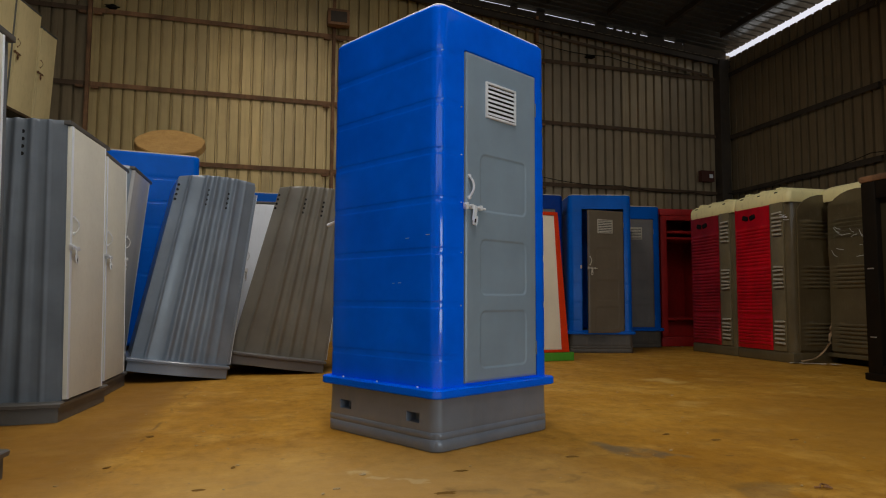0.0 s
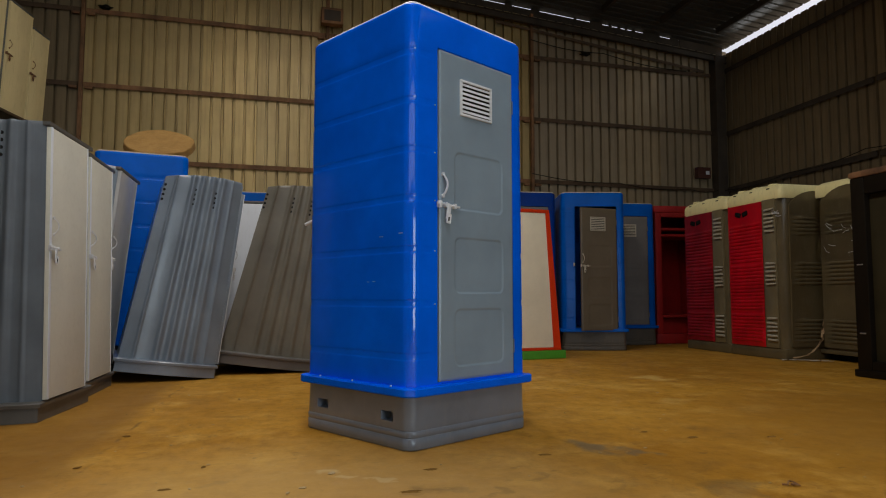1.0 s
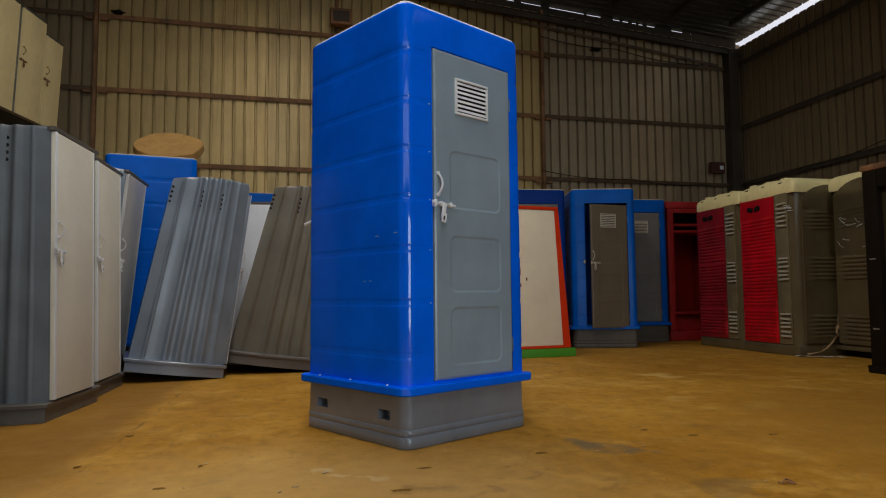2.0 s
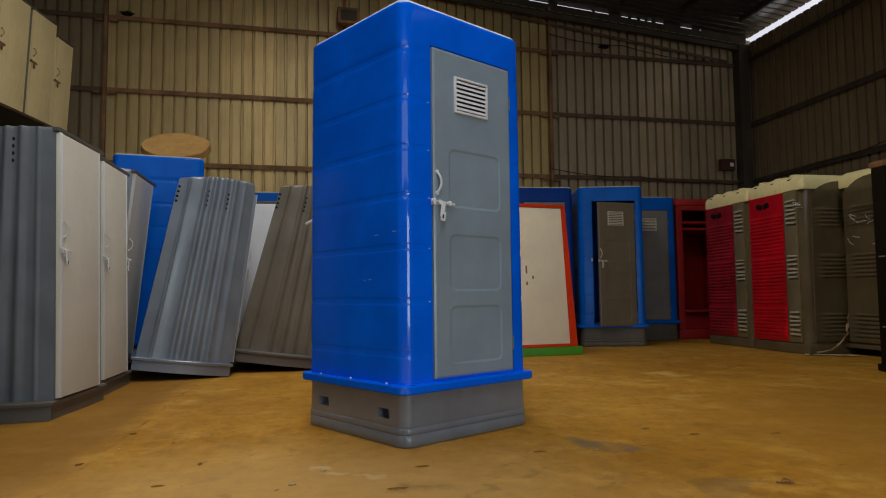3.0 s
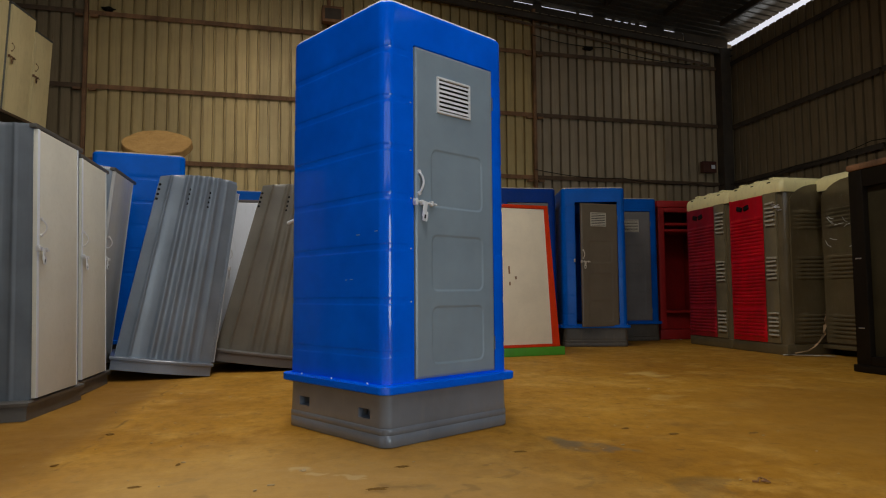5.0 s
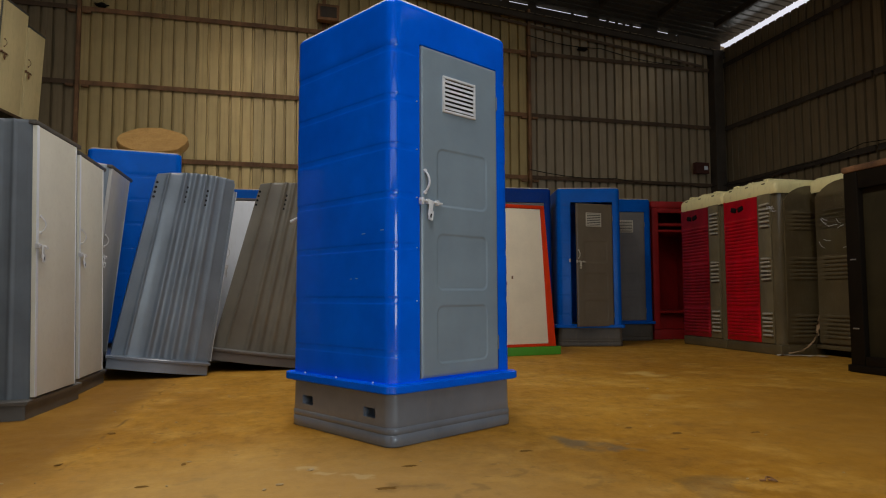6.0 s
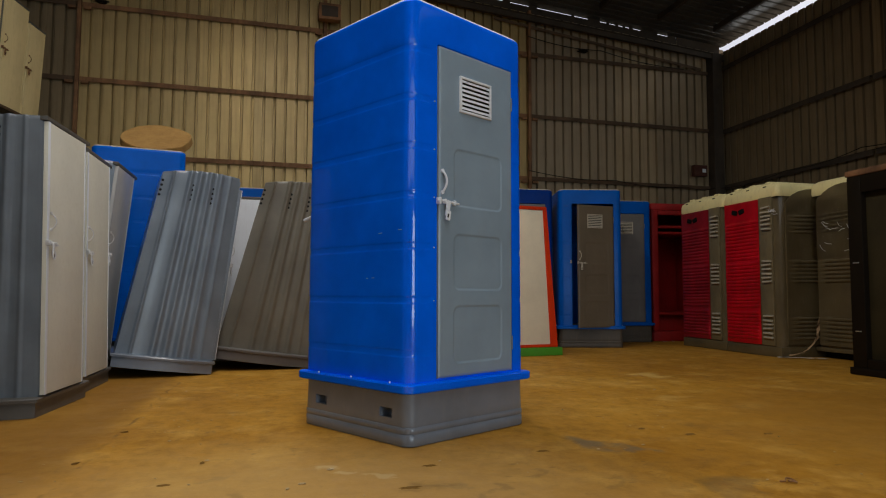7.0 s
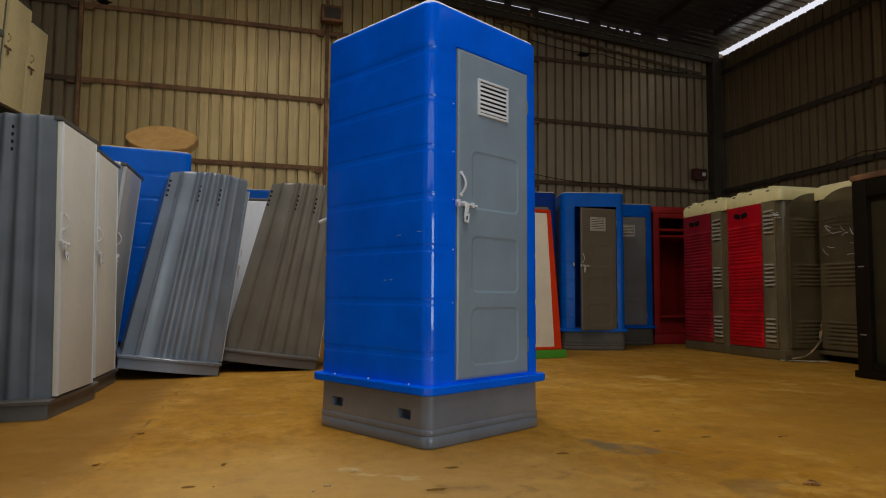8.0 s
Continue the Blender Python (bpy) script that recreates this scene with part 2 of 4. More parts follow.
    # smudges, scuffs, a pale centre zone; the (4.3, 2.9) zone paints right-side falloff
    for p, r, k, tone in (((1.80, 3.27, 0), 0.17, 0.75, (0.16, 0.125, 0.075)), ((1.98, 3.16, 0), 0.09, 0.7, (0.16, 0.12, 0.07)), ((2.02, 2.42, 0), 0.13, 0.32, (0.17, 0.12, 0.06)), ((0.86, 2.72, 0), 0.06, 0.7, (0.14, 0.08, 0.03)), ((-0.05, 3.02, 0), 0.07, 0.6, (0.15, 0.085, 0.03)), ((2.6, 3.6, 0), 0.12, 0.5, (0.16, 0.09, 0.03)), ((0.35, 2.3, 0), 1.7, 0.6, (0.50, 0.315, 0.105)), ((4.3, 2.9, 0), 2.3, 0.65, (0.27, 0.125, 0.016)), ((3.68, 5.90, 0), 0.22, 0.6, (0.62, 0.40, 0.11)), ((3.1, 4.6, 0), 0.16, 0.4, (0.60, 0.38, 0.10)), ((0.40, 3.12, 0), 0.10, 0.6, (0.60, 0.44, 0.20)), ((0.76, 2.74, 0), 0.11, 0.5, (0.17, 0.10, 0.03)), ((2.02, 2.52, 0), 0.14, 0.45, (0.17, 0.105, 0.035)), ((1.05, 2.62, 0), 0.07, 0.45, (0.20, 0.12, 0.04)), ((1.30, 2.80, 0), 0.05, 0.4, (0.20, 0.12, 0.04)), ((0.10, 2.75, 0), 0.08, 0.4, (0.22, 0.13, 0.04)), ((1.60, 2.60, 0), 0.06, 0.4, (0.20, 0.12, 0.04)), ((0.55, 2.95, 0), 0.06, 0.5, (0.62, 0.46, 0.22))):
        far = n.new("ShaderNodeVectorMath")
        far.operation = "DISTANCE"
        l.new(torn.outputs[0], far.inputs[0])
        far.inputs[1].default_value = p
        near = n.new("ShaderNodeMapRange")
        near.inputs["From Min"].default_value, near.inputs["From Max"].default_value = r, r * 0.45
        near.inputs["To Max"].default_value = k
        l.new(far.outputs["Value"], near.inputs[0])
        base = mix(n, l, near.outputs[0], base, tone)
    # crumbling edge of the joint
    off = n.new("ShaderNodeMath")
    off.operation = "ADD"
    off.inputs[1].default_value = 0.665
    l.new(sep.outputs["X"], off.inputs[0])
    near = n.new("ShaderNodeMath")
    near.operation = "ABSOLUTE"
    l.new(off.outputs[0], near.inputs[0])
    crack = n.new("ShaderNodeMapRange")
    crack.inputs["From Min"].default_value, crack.inputs["From Max"].default_value = 0.016, 0.004
    l.new(near.outputs[0], crack.inputs[0])
    broken = ramp(n, l, grain(n, l, 4, 5, 0.7), [(0.45, (0, 0, 0)), (0.6, (0.75,) * 3)])
    base = mix(n, l, mix(n, l, 1.0, broken, crack.outputs[0], "MULTIPLY"), base, (0.16, 0.08, 0.018))
    l.new(base, b.inputs["Base Color"])
    b.inputs["Specular IOR Level"].default_value = 0.12
    rr = ramp(n, l, c, [(0.3, (0.40,) * 3), (0.75, (0.75,) * 3)])
    l.new(rr, b.inputs["Roughness"])
    first = bump(n, l, b, d, 0.25, 0.003)
    bump(n, l, b, c, 0.30, 0.012, first)
    return m


FLOOR = floor_material()


def coil_material():
    m, n, l, b = tree("coiled_fibre")
    t = n.new("ShaderNodeTexCoord")
    w = n.new("ShaderNodeTexWave")
    w.wave_type, w.rings_direction = "RINGS", "Z"
    w.inputs["Scale"].default_value, w.inputs["Distortion"].default_value = 11, 5.0
    l.new(t.outputs["Object"], w.inputs["Vector"])
    base = ramp(n, l, w.outputs["Fac"], [(0.0, (0.335, 0.185, 0.045)), (1.0, (0.35, 0.195, 0.05))])
    worn = ramp(n, l, grain(n, l, 9, 7, 0.7), [(0.40, (0, 0, 0)), (0.65, (0.8,) * 3)])
    l.new(mix(n, l, worn, base, (0.25, 0.13, 0.028)), b.inputs["Base Color"])
    b.inputs["Roughness"].default_value = 0.85
    first = bump(n, l, b, w.outputs["Fac"], 0.05, 0.006)
    bump(n, l, b, grain(n, l, 22, 6, 0.7), 0.6, 0.02, first)
    return m


COIL = coil_material()

m, n_, l_, b_ = tree("clear_stretch_film")
b_.inputs["Transmission Weight"].default_value, b_.inputs["Roughness"].default_value, b_.inputs["IOR"].default_value = 1.0, 0.12, 1.08
b_.inputs["Base Color"].default_value = (0.9, 0.9, 0.86, 1)
bump(n_, l_, b_, grain(n_, l_, 14, 5, 0.7, (1, 1, 5)), 0.9, 0.02)
FILM = m


# ---------------------------------------------------------------- mesh helpers
def finish(bm, angle=32):
    bmesh.ops.recalc_face_normals(bm, faces=bm.faces)
    for f in bm.faces:
        f.smooth = True
    for e in bm.edges:
        e.smooth = len(e.link_faces) == 2 and e.calc_face_angle(0) < radians(angle)


def part(name, bm, material, parent=None, label="", m=None, angle=32, clean=True):
    if clean:
        finish(bm, angle)
    me = bpy.data.meshes.new(name)
    bm.to_mesh(me)
    bm.free()
    me.materials.append(material)
    ob = new(name, me)
    if parent is not None:
        ob.parent = parent
    if m is not None:
        ob.matrix_basis = m
    if label:
        ob["label"] = label
    return ob


def twin(ob, m):
    """Another piece on the same mesh, under the same parent."""
    c = ob.copy()
    scene.collection.objects.link(c)
    c.matrix_basis = m
    return c


def thing(name, m, label, category, group=""):
    ob = new(name)
    ob.matrix_basis = m
    ob.empty_display_size = 0.1
    return tagged(ob, label, category, group)


def box(x0, x1, y0, y1, z0, z1, bev=0.004, bm=None, seg=2, m=None):
    out = bm or bmesh.new()
    t = bmesh.new()
    bmesh.ops.create_cube(t, size=1, matrix=Matrix.Translation(((x0 + x1) / 2, (y0 + y1) / 2, (z0 + z1) / 2)) @ Matrix.Diagonal((x1 - x0, y1 - y0, z1 - z0, 1)))
    if bev:
        bmesh.ops.bevel(t, geom=t.edges[:], offset=bev, segments=seg, affect="EDGES", profile=0.6)
    if m is not None:
        t.transform(m)
    join(out, t)
    return out


def join(bm, other):
    base = [bm.verts.new(v.co) for v in other.verts]
    other.verts.index_update()
    for f in other.faces:
        try:
            bm.faces.new([base[v.index] for v in f.verts])
        except ValueError:
            pass
    other.free()


def tube(pts, r, seg=8, bm=None, flat=1.0):
    out = bm or bmesh.new()
    pts = [Vector(p) for p in pts]
    rings = []
    for i, p in enumerate(pts):
        d = (pts[min(i + 1, len(pts) - 1)] - pts[max(i - 1, 0)]).normalized()
        a = d.cross(Vector((0.13, 0.31, 0.94))).normalized()
        b = d.cross(a)
        rings.append([out.verts.new(p + r * (math.cos(k * math.tau / seg) * a + flat * math.sin(k * math.tau / seg) * b)) for k in range(seg)])
    for u, v in zip(rings, rings[1:]):
        for k in range(seg):
            out.faces.new((u[k], u[(k + 1) % seg], v[(k + 1) % seg], v[k]))
    out.faces.new(rings[0][::-1])
    out.faces.new(rings[-1])
    return out


def disc(cx, cy, cz, r, depth, axis="Y", seg=14, bm=None, bev=0.0):
    t = bmesh.new()
    bmesh.ops.create_cone(t, cap_ends=True, segments=seg, radius1=r, radius2=r, depth=depth)
    if bev:
        bmesh.ops.bevel(t, geom=[e for e in t.edges if e.calc_face_angle(0) > 1], offset=bev, segments=2, affect="EDGES")
    turn = {"Y": pose(0, 0, 0, 90), "X": pose(0, 0, 0, 0, 90), "Z": Matrix.Identity(4)}[axis]
    t.transform(Matrix.Translation((cx, cy, cz)) @ turn)
    out = bm or bmesh.new()
    join(out, t)
    return out


def rim_points(hx, hy, r, seg, front=(), right=(), rear=(), left=()):
    """Corner-rounded rectangle, counter-clockwise from the front left corner, with extra stations on its sides."""
    pts = []
    sides = [
        ((-hx + r, -hy), (hx - r, -hy), [(x, -hy) for x in front], (hx - r, -hy + r), -90),
        ((hx, -hy + r), (hx, hy - r), [(hx, y) for y in right], (hx - r, hy - r), 0),
        ((hx - r, hy), (-hx + r, hy), [(x, hy) for x in rear], (-hx + r, hy - r), 90),
        ((-hx, hy - r), (-hx, -hy + r), [(-hx, y) for y in left], (-hx + r, -hy + r), 180),
    ]
    for a, b, extra, c, start in sides:
        pts.append(a)
        pts += extra
        pts.append(b)
        for k in range(1, seg):
            q = radians(start + 90 * k / seg)
            pts.append((c[0] + r * math.cos(q), c[1] + r * math.sin(q)))
    return pts


def loft(rings, skip=None, top=True, bottom=False):
    bm = bmesh.new()
    vs = [[bm.verts.new(p) for p in ring] for ring in rings]
    k = len(rings[0])
    for i in range(len(vs) - 1):
        for j in range(k):
            q = (vs[i][j], vs[i][(j + 1) % k], vs[i + 1][(j + 1) % k], vs[i + 1][j])
            if skip:
                c = sum((v.co for v in q), Vector()) / 4
                if skip(c):
                    continue
            bm.faces.new(q)
    if top:
        bm.faces.new(vs[-1])
    if bottom:
        bm.faces.new(vs[0][::-1])
    return bm


def sdf_rect(x, z, cx, cz, hx, hz, r):
    dx, dz = abs(x - cx) - hx + r, abs(z - cz) - hz + r
    return math.hypot(max(dx, 0), max(dz, 0)) + min(max(dx, dz), 0) - r


def soft_step(v):
    v = max(0.0, min(1.0, v))
    return v * v * (3 - 2 * v)


# ---------------------------------------------------------------- the shed
def ground_sheet():
    bm = bmesh.new()
    bmesh.ops.create_grid(bm, x_segments=40, y_segments=40, size=400)
    for v in bm.verts:
        v.co.z = -0.02
    return tagged(part("ground", bm, EARTH), "dry grey-brown earth yard outside the shed", "ground", "", "structure")


def shed_floor():
    bm = bmesh.new()
    bmesh.ops.create_grid(bm, x_segments=190, y_segments=220, size=1)
    for v in bm.verts:
        v.co.x, v.co.y = 1.3 + v.co.x * 8.4, 2.6 + v.co.y * 10.6
        p = v.co
        v.co.z = 0.003 * noise.noise(Vector((p.x * 1.3, p.y * 1.3, 0))) + 0.002 * noise.noise(Vector((p.x * 5, p.y * 5, 3))) - 0.002
    return tagged(part("floor", bm, FLOOR, angle=80), "worn ochre concrete floor with stains and scuffs", "floor", "", "structure")


WALL_X, WALL_Y, WALL_TURN = -3.25, 12.2, 2.5


def rib_profile(width, pitch=0.2, depth=0.05):
    xs = []
    k = int(round(width / pitch))
    for i in range(k):
        a = i * pitch
        xs += [(a, 0), (a + pitch * 0.735, 0), (a + pitch * 0.795, depth), (a + pitch * 0.94, depth)]
    xs.append((k * pitch, 0))
    return xs


def sheet(width, height, slope=0.0, pitch=0.2, depth=0.065):
    """Trapezoid-ribbed metal sheet in the x-z plane, 1 mm thick skin with a folded back."""
    bm = bmesh.new()
    prof = rib_profile(width, pitch, depth)
    rows = []
    for back_off in (0.0, 0.002):
        lo = [bm.verts.new((x, d + back_off, 0)) for x, d in prof]
        hi = [bm.verts.new((x, d + back_off, height + slope * x)) for x, d in prof]
        rows.append((lo, hi))
    for lo, hi in rows:
        for i in range(len(prof) - 1):
            bm.faces.new((lo[i], lo[i + 1], hi[i + 1], hi[i]))
    return bm


def beam_i(length, h=0.2, b=0.12, t=0.012):
    bm = box(0, length, -b / 2, b / 2, -h / 2, -h / 2 + t, 0)
    box(0, length, -b / 2, b / 2, h / 2 - t, h / 2, 0, bm)
    box(0, length, -t / 2, t / 2, -h / 2 + t, h / 2 - t, 0, bm)
    return bm


def channel(length, h=0.10, b=0.06, t=0.006):
    bm = box(0, length, -b, 0, h / 2 - t, h / 2, 0)
    box(0, length, -b, -b + t, -h / 2, h / 2 - t, 0, bm)
    return bm


def build_back_wall():
    frame_m = pose(WALL_X, WALL_Y, 0, 0, 0, WALL_TURN)
    wall = tagged(new("wall_back"), "tall ribbed metal sheet wall on rusty steel framing", "wall", "", "structure")
    wall.matrix_basis = frame_m
    first = -4
    runs = [(0.96 * i, 5, 0.192) for i in range(first, 8)] + [(7.68, 3, 0.192)] + [(8.256 + i, 5, 0.2) for i in range(5)]
    for x, ribs, pitch in runs:
        top = 6.30 + (12.9 - x) * 0.0802
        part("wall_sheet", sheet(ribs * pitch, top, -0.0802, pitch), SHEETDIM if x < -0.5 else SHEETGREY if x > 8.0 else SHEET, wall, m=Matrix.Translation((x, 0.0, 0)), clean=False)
    for z in (0.55, 1.83, 3.12, 4.41, 5.70):
        for x0, x1 in ((-4.0, 0.0), (0.0, 4.12), (4.12, 8.24), (8.24, 12.85)):
            # end-bay rails take darker RUSTDIM, the weaker light there put into colour
            part("wall_rail", channel(x1 - x0 - 0.06, 0.08, 0.045), RUSTDIM if x0 > 8 or x0 < -1 else RUST, wall, m=Matrix.Translation((x0 + 0.03, -0.005, z + 0.012 * math.sin(x0 * 3 + z))))
    part("wall_rail", channel(8.2, 0.08, 0.045), RUST, wall, m=Matrix.Translation((-4.0, -0.005, 6.98)))
    for x in (0.0, 4.12, 8.24):
        col = part("column", box(x - 0.03, x + 0.03, -0.13, -0.055, 0, 6.2 + (12.9 - x) * 0.0802, 0.006), RUST, wall)
        for z in (1.83, 3.12, 4.41, 5.70):
            for s in (-1, 1):
                part("cleat", box(x + s * 0.12 - 0.06, x + s * 0.12 + 0.06, -0.11, -0.055, z - 0.10, z - 0.055, 0.004), RUST, wall)
    # sloping rafter under the roof sheet and packing strips that leave slots of daylight
    part("rafter", beam_i(16.9, 0.13, 0.08), DARKSTEEL, wall, m=pose(-4.0, -0.20, 7.36, 0, math.degrees(math.atan(0.0802)), 0))
    fall = math.degrees(math.atan(0.0802))
    for x, w, top in ((-4.0, 3.6, 0.05), (-0.4, 3.7, 0.05), (3.3, 3.3, 0.05), (6.6, 5.2, 0.012), (11.8, 1.1, 0.05)):
        z = 6.32 + (12.9 - x) * 0.0802
        part("packing_strip", box(0, w, -0.012, 0.03, -0.12, top, 0, m=Matrix.Translation((x, 0, z)) @ pose(0, 0, 0, 0, fall)), DARKSTEEL, wall)
    for x, w in ((6.92, 0.10), (7.70, 0.15), (8.28, 0.18), (9.25, 0.05), (9.63, 0.27), (10.07, 0.06), (10.28, 0.06), (10.46, 0.05), (10.62, 0.08), (10.90, 0.40), (11.58, 0.18)):
        part("spacer", box(0, w, -0.010, 0.028, -0.001, 0.05, 0, m=Matrix.Translation((x, 0, 6.32 + (12.9 - x) * 0.0802)) @ pose(0, 0, 0, 0, fall)), DARKSTEEL, wall)
    part("sloping_rail", channel(4.9, 0.06, 0.04), RUSTDIM, wall, m=pose(7.48, -0.05, 6.34, 0, 6.9, 0))
    return wall


def build_right_wall():
    wall = tagged(new("wall_right"), "dim ribbed metal sheet wall below a slot of daylight", "wall", "", "structure")
    wall.matrix_basis = pose(9.58, 12.75, 0, 0, 0, -90)
    for i in range(21):
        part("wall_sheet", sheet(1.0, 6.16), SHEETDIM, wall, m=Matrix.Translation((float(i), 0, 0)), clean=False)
    for z in (0.55, 1.83, 3.12, 4.35, 5.75):
        for x in range(0, 20, 4):
            part("wall_rail", channel(3.94), DARKSTEEL, wall, m=Matrix.Translation((x + 0.03, -0.005, z)))
    for x in (0.12, 4.6, 9.0, 13.4, 17.8):
        part("column", box(x - 0.12, x + 0.12, -0.30, -0.07, 0, 6.1, 0.008), DARKSTEEL, wall)
    return wall


def build_roof():
    roof = tagged(new("ceiling"), "dark ribbed metal roof on steel purlins", "ceiling", "", "structure")
    
    bm = bmesh.new()
    # one slope, ribs along the fall
    x0, z0, x1, z1 = 9.72, 6.36, -7.4, 7.733
    prof = rib_profile(21.4, 0.2, 0.035)
    a = [bm.verts.new((x0, -8.2 + p * 0.9813, z0 + d)) for p, d in prof]
    b = [bm.verts.new((x1, -8.2 + p * 0.9464, z1 + d)) for p, d in prof]
    for i in range(len(prof) - 1):
        bm.faces.new((a[i], a[i + 1], b[i + 1], b[i]))
    me = bpy.data.meshes.new("ceiling")
    bm.to_mesh(me)
    bm.free()
    me.materials.append(ROOFSHEET)
    sheetob = new("roof_sheet", me)
    sheetob.parent = roof
    fall = math.degrees(math.atan(0.0802))
    # unseen white strip added under the roof sheet to go with roof_daylight
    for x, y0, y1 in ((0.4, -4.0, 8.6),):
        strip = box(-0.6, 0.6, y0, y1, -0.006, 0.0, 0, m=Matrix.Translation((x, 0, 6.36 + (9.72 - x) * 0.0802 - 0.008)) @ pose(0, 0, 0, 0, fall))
        part("roof_strip", strip, WHITE, roof, "unseen white roof strip added above the lamp")
    for k in range(13):
        x = 8.9 - 1.3 * k
        z = 6.36 + (9.72 - x) * 0.0802 - 0.07
        part("purlin", box(x - 0.03, x + 0.03, -8.0, 11.9, z - 0.06, z + 0.06, 0), DARKSTEEL, roof)
    for y in (7.8, 3.4, -1.0, -5.4):
        part("rafter", beam_i(16.6, 0.26, 0.14), DARKSTEEL, roof, m=pose(-7.1, y, 7.40, 0, math.degrees(math.atan(0.0802)), 0))
    return roof


def plain_wall(name, bm, label):
    return tagged(part(name, bm, ROOFSHEET), label, "wall", "", "structure")


ground_sheet()
shed_floor()
build_back_wall()
build_right_wall()
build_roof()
plain_wall("wall_left", box(-7.2, -7.1, -8.0, 12.1, 0, 7.6, 0), "plain metal side wall of the shed")
front = box(-7.1, 2.5, -8.1, -8.0, 0, 3.4, 0)
box(7.5, 9.6, -8.1, -8.0, 0, 3.4, 0, front)
box(2.5, 7.5, -8.1, -8.0, 2.8, 3.4, 0, front)
box(-7.1, 9.6, -8.1, -8.0, 5.9, 6.3, 0, front)
box(-7.1, -7.0, -8.1, -8.0, 3.4, 5.9, 0, front)
box(5.6, 9.6, -8.1, -8.0, 3.4, 5.9, 0, front)
plain_wall("wall_front", front, "plain metal front wall with open gate and added fill opening")


# ---------------------------------------------------------------- shared fittings
def door_slab(w, h, panels, thick=0.034, nx=46, nz=150, inset=0.0045, edge=0.014):
    """A moulded door leaf: front at y=0, panels sunk with soft sloping edges."""
    bm = bmesh.new()
    grid = []
    for j in range(nz + 1):
        row = []
        for i in range(nx + 1):
            x, z = w * i / nx, h * j / nz
            d = 0
            for cx, cz, hx, hz, r in panels:
                d = max(d, soft_step(-sdf_rect(x, z, cx, cz, hx, hz, r) / edge))
            e = min(x, w - x, z, h - z)
            row.append(bm.verts.new((x, inset * d + 0.006 * (1 - soft_step(e / 0.012)), z)))
        grid.append(row)
    for j in range(nz):
        for i in range(nx):
            bm.faces.new((grid[j][i], grid[j][i + 1], grid[j + 1][i + 1], grid[j + 1][i]))
    rim = [grid[0][i] for i in range(nx + 1)] + [grid[j][nx] for j in range(1, nz + 1)] + [grid[nz][i] for i in range(nx - 1, -1, -1)] + [grid[j][0] for j in range(nz - 1, 0, -1)]
    rear = [bm.verts.new((v.co.x, thick, v.co.z)) for v in rim]
    k = len(rim)
    for i in range(k):
        bm.faces.new((rim[i], rear[i], rear[(i + 1) % k], rim[(i + 1) % k]))
    bm.faces.new(rear[::-1])
    return bm


def pull_handle(parent, x, z0, z1, y, r=0.0046, out=0.026, mat=None):
    pts = []
    for i in range(13):
        t = i / 12
        pts.append((x + 0.010 * math.sin(math.pi * t), y - 0.006 - out * math.sin(math.pi * t) ** 0.7, z0 + (z1 - z0) * t))
    bm = tube(pts, r, 8)
    disc(x, y - 0.004, z0 - 0.004, 0.011, 0.009, "Y", 12, bm)
    disc(x, y - 0.004, z1 + 0.004, 0.011, 0.009, "Y", 12, bm)
    return part("handle", bm, mat or WHITE, parent, "white curved pull handle")


def slide_bolt(parent, x0, x1, z, y, mat=None):
    mat = mat or WHITE
    bm = box(x0 - 0.004, x0 + 0.014, y - 0.026, y + 0.004, z - 0.019, z + 0.019, 0.006)
    box(x0 + 0.04, x0 + 0.056, y - 0.024, y, z - 0.015, z + 0.013, 0.005, bm)
    box(x1 - 0.042, x1 - 0.026, y - 0.024, y, z - 0.017, z + 0.011, 0.005, bm)
    tube([(x0 - 0.012, y - 0.016, z + 0.004), (x1, y - 0.016, z - 0.006)], 0.006, 8, bm)
    bolt = part("bolt", bm, mat, parent, "white painted sliding bolt")
    hs = box(-0.014, 0.014, -0.008, 0.0, -0.075, 0.012, 0.004)
    box(-0.012, 0.017, -0.013, -0.008, -0.098, -0.045, 0.006, hs)
    part("hasp", hs, mat, bolt, "", pose(x0 + 0.066, y - 0.020, z - 0.006, 0, 10, 0))
    hole = box(-0.005, 0.005, -0.0145, -0.012, -0.085, -0.063, 0.002)
    part("keyhole", hole, DARK, bolt, "", pose(x0 + 0.066, y - 0.020, z - 0.006, 0, 10, 0))
    return bolt


def louvre_vent(parent, x0, x1, z0, z1, y, slats=7, mat=WHITE):
    e = 0.013
    bm = box(x0, x1, y - 0.012, y + 0.003, z1 - e, z1, 0.003)
    box(x0, x1, y - 0.012, y + 0.003, z0, z0 + e, 0.003, bm)
    box(x0, x0 + e, y - 0.012, y + 0.003, z0 + e, z1 - e, 0.003, bm)
    box(x1 - e, x1, y - 0.012, y + 0.003, z0 + e, z1 - e, 0.003, bm)
    vent = part("vent", bm, mat, parent, "white plastic louvred vent")
    part("backing", box(x0 + 0.012, x1 - 0.012, y - 0.002, y + 0.001, z0 + 0.012, z1 - 0.012, 0), DARK, vent)
    gap = (z1 - z0 - 0.028) / slats
    for i in range(slats):
        z = z0 + 0.014 + gap * (i + 0.5)
        part("slat", box(x0 + 0.012, x1 - 0.012, -0.0012, 0.0012, -gap * 0.33, gap * 0.33, 0, None, 1, Matrix.Translation((0, y - 0.006, z)) @ pose(0, 0, 0, -24)), mat, vent)
    return vent


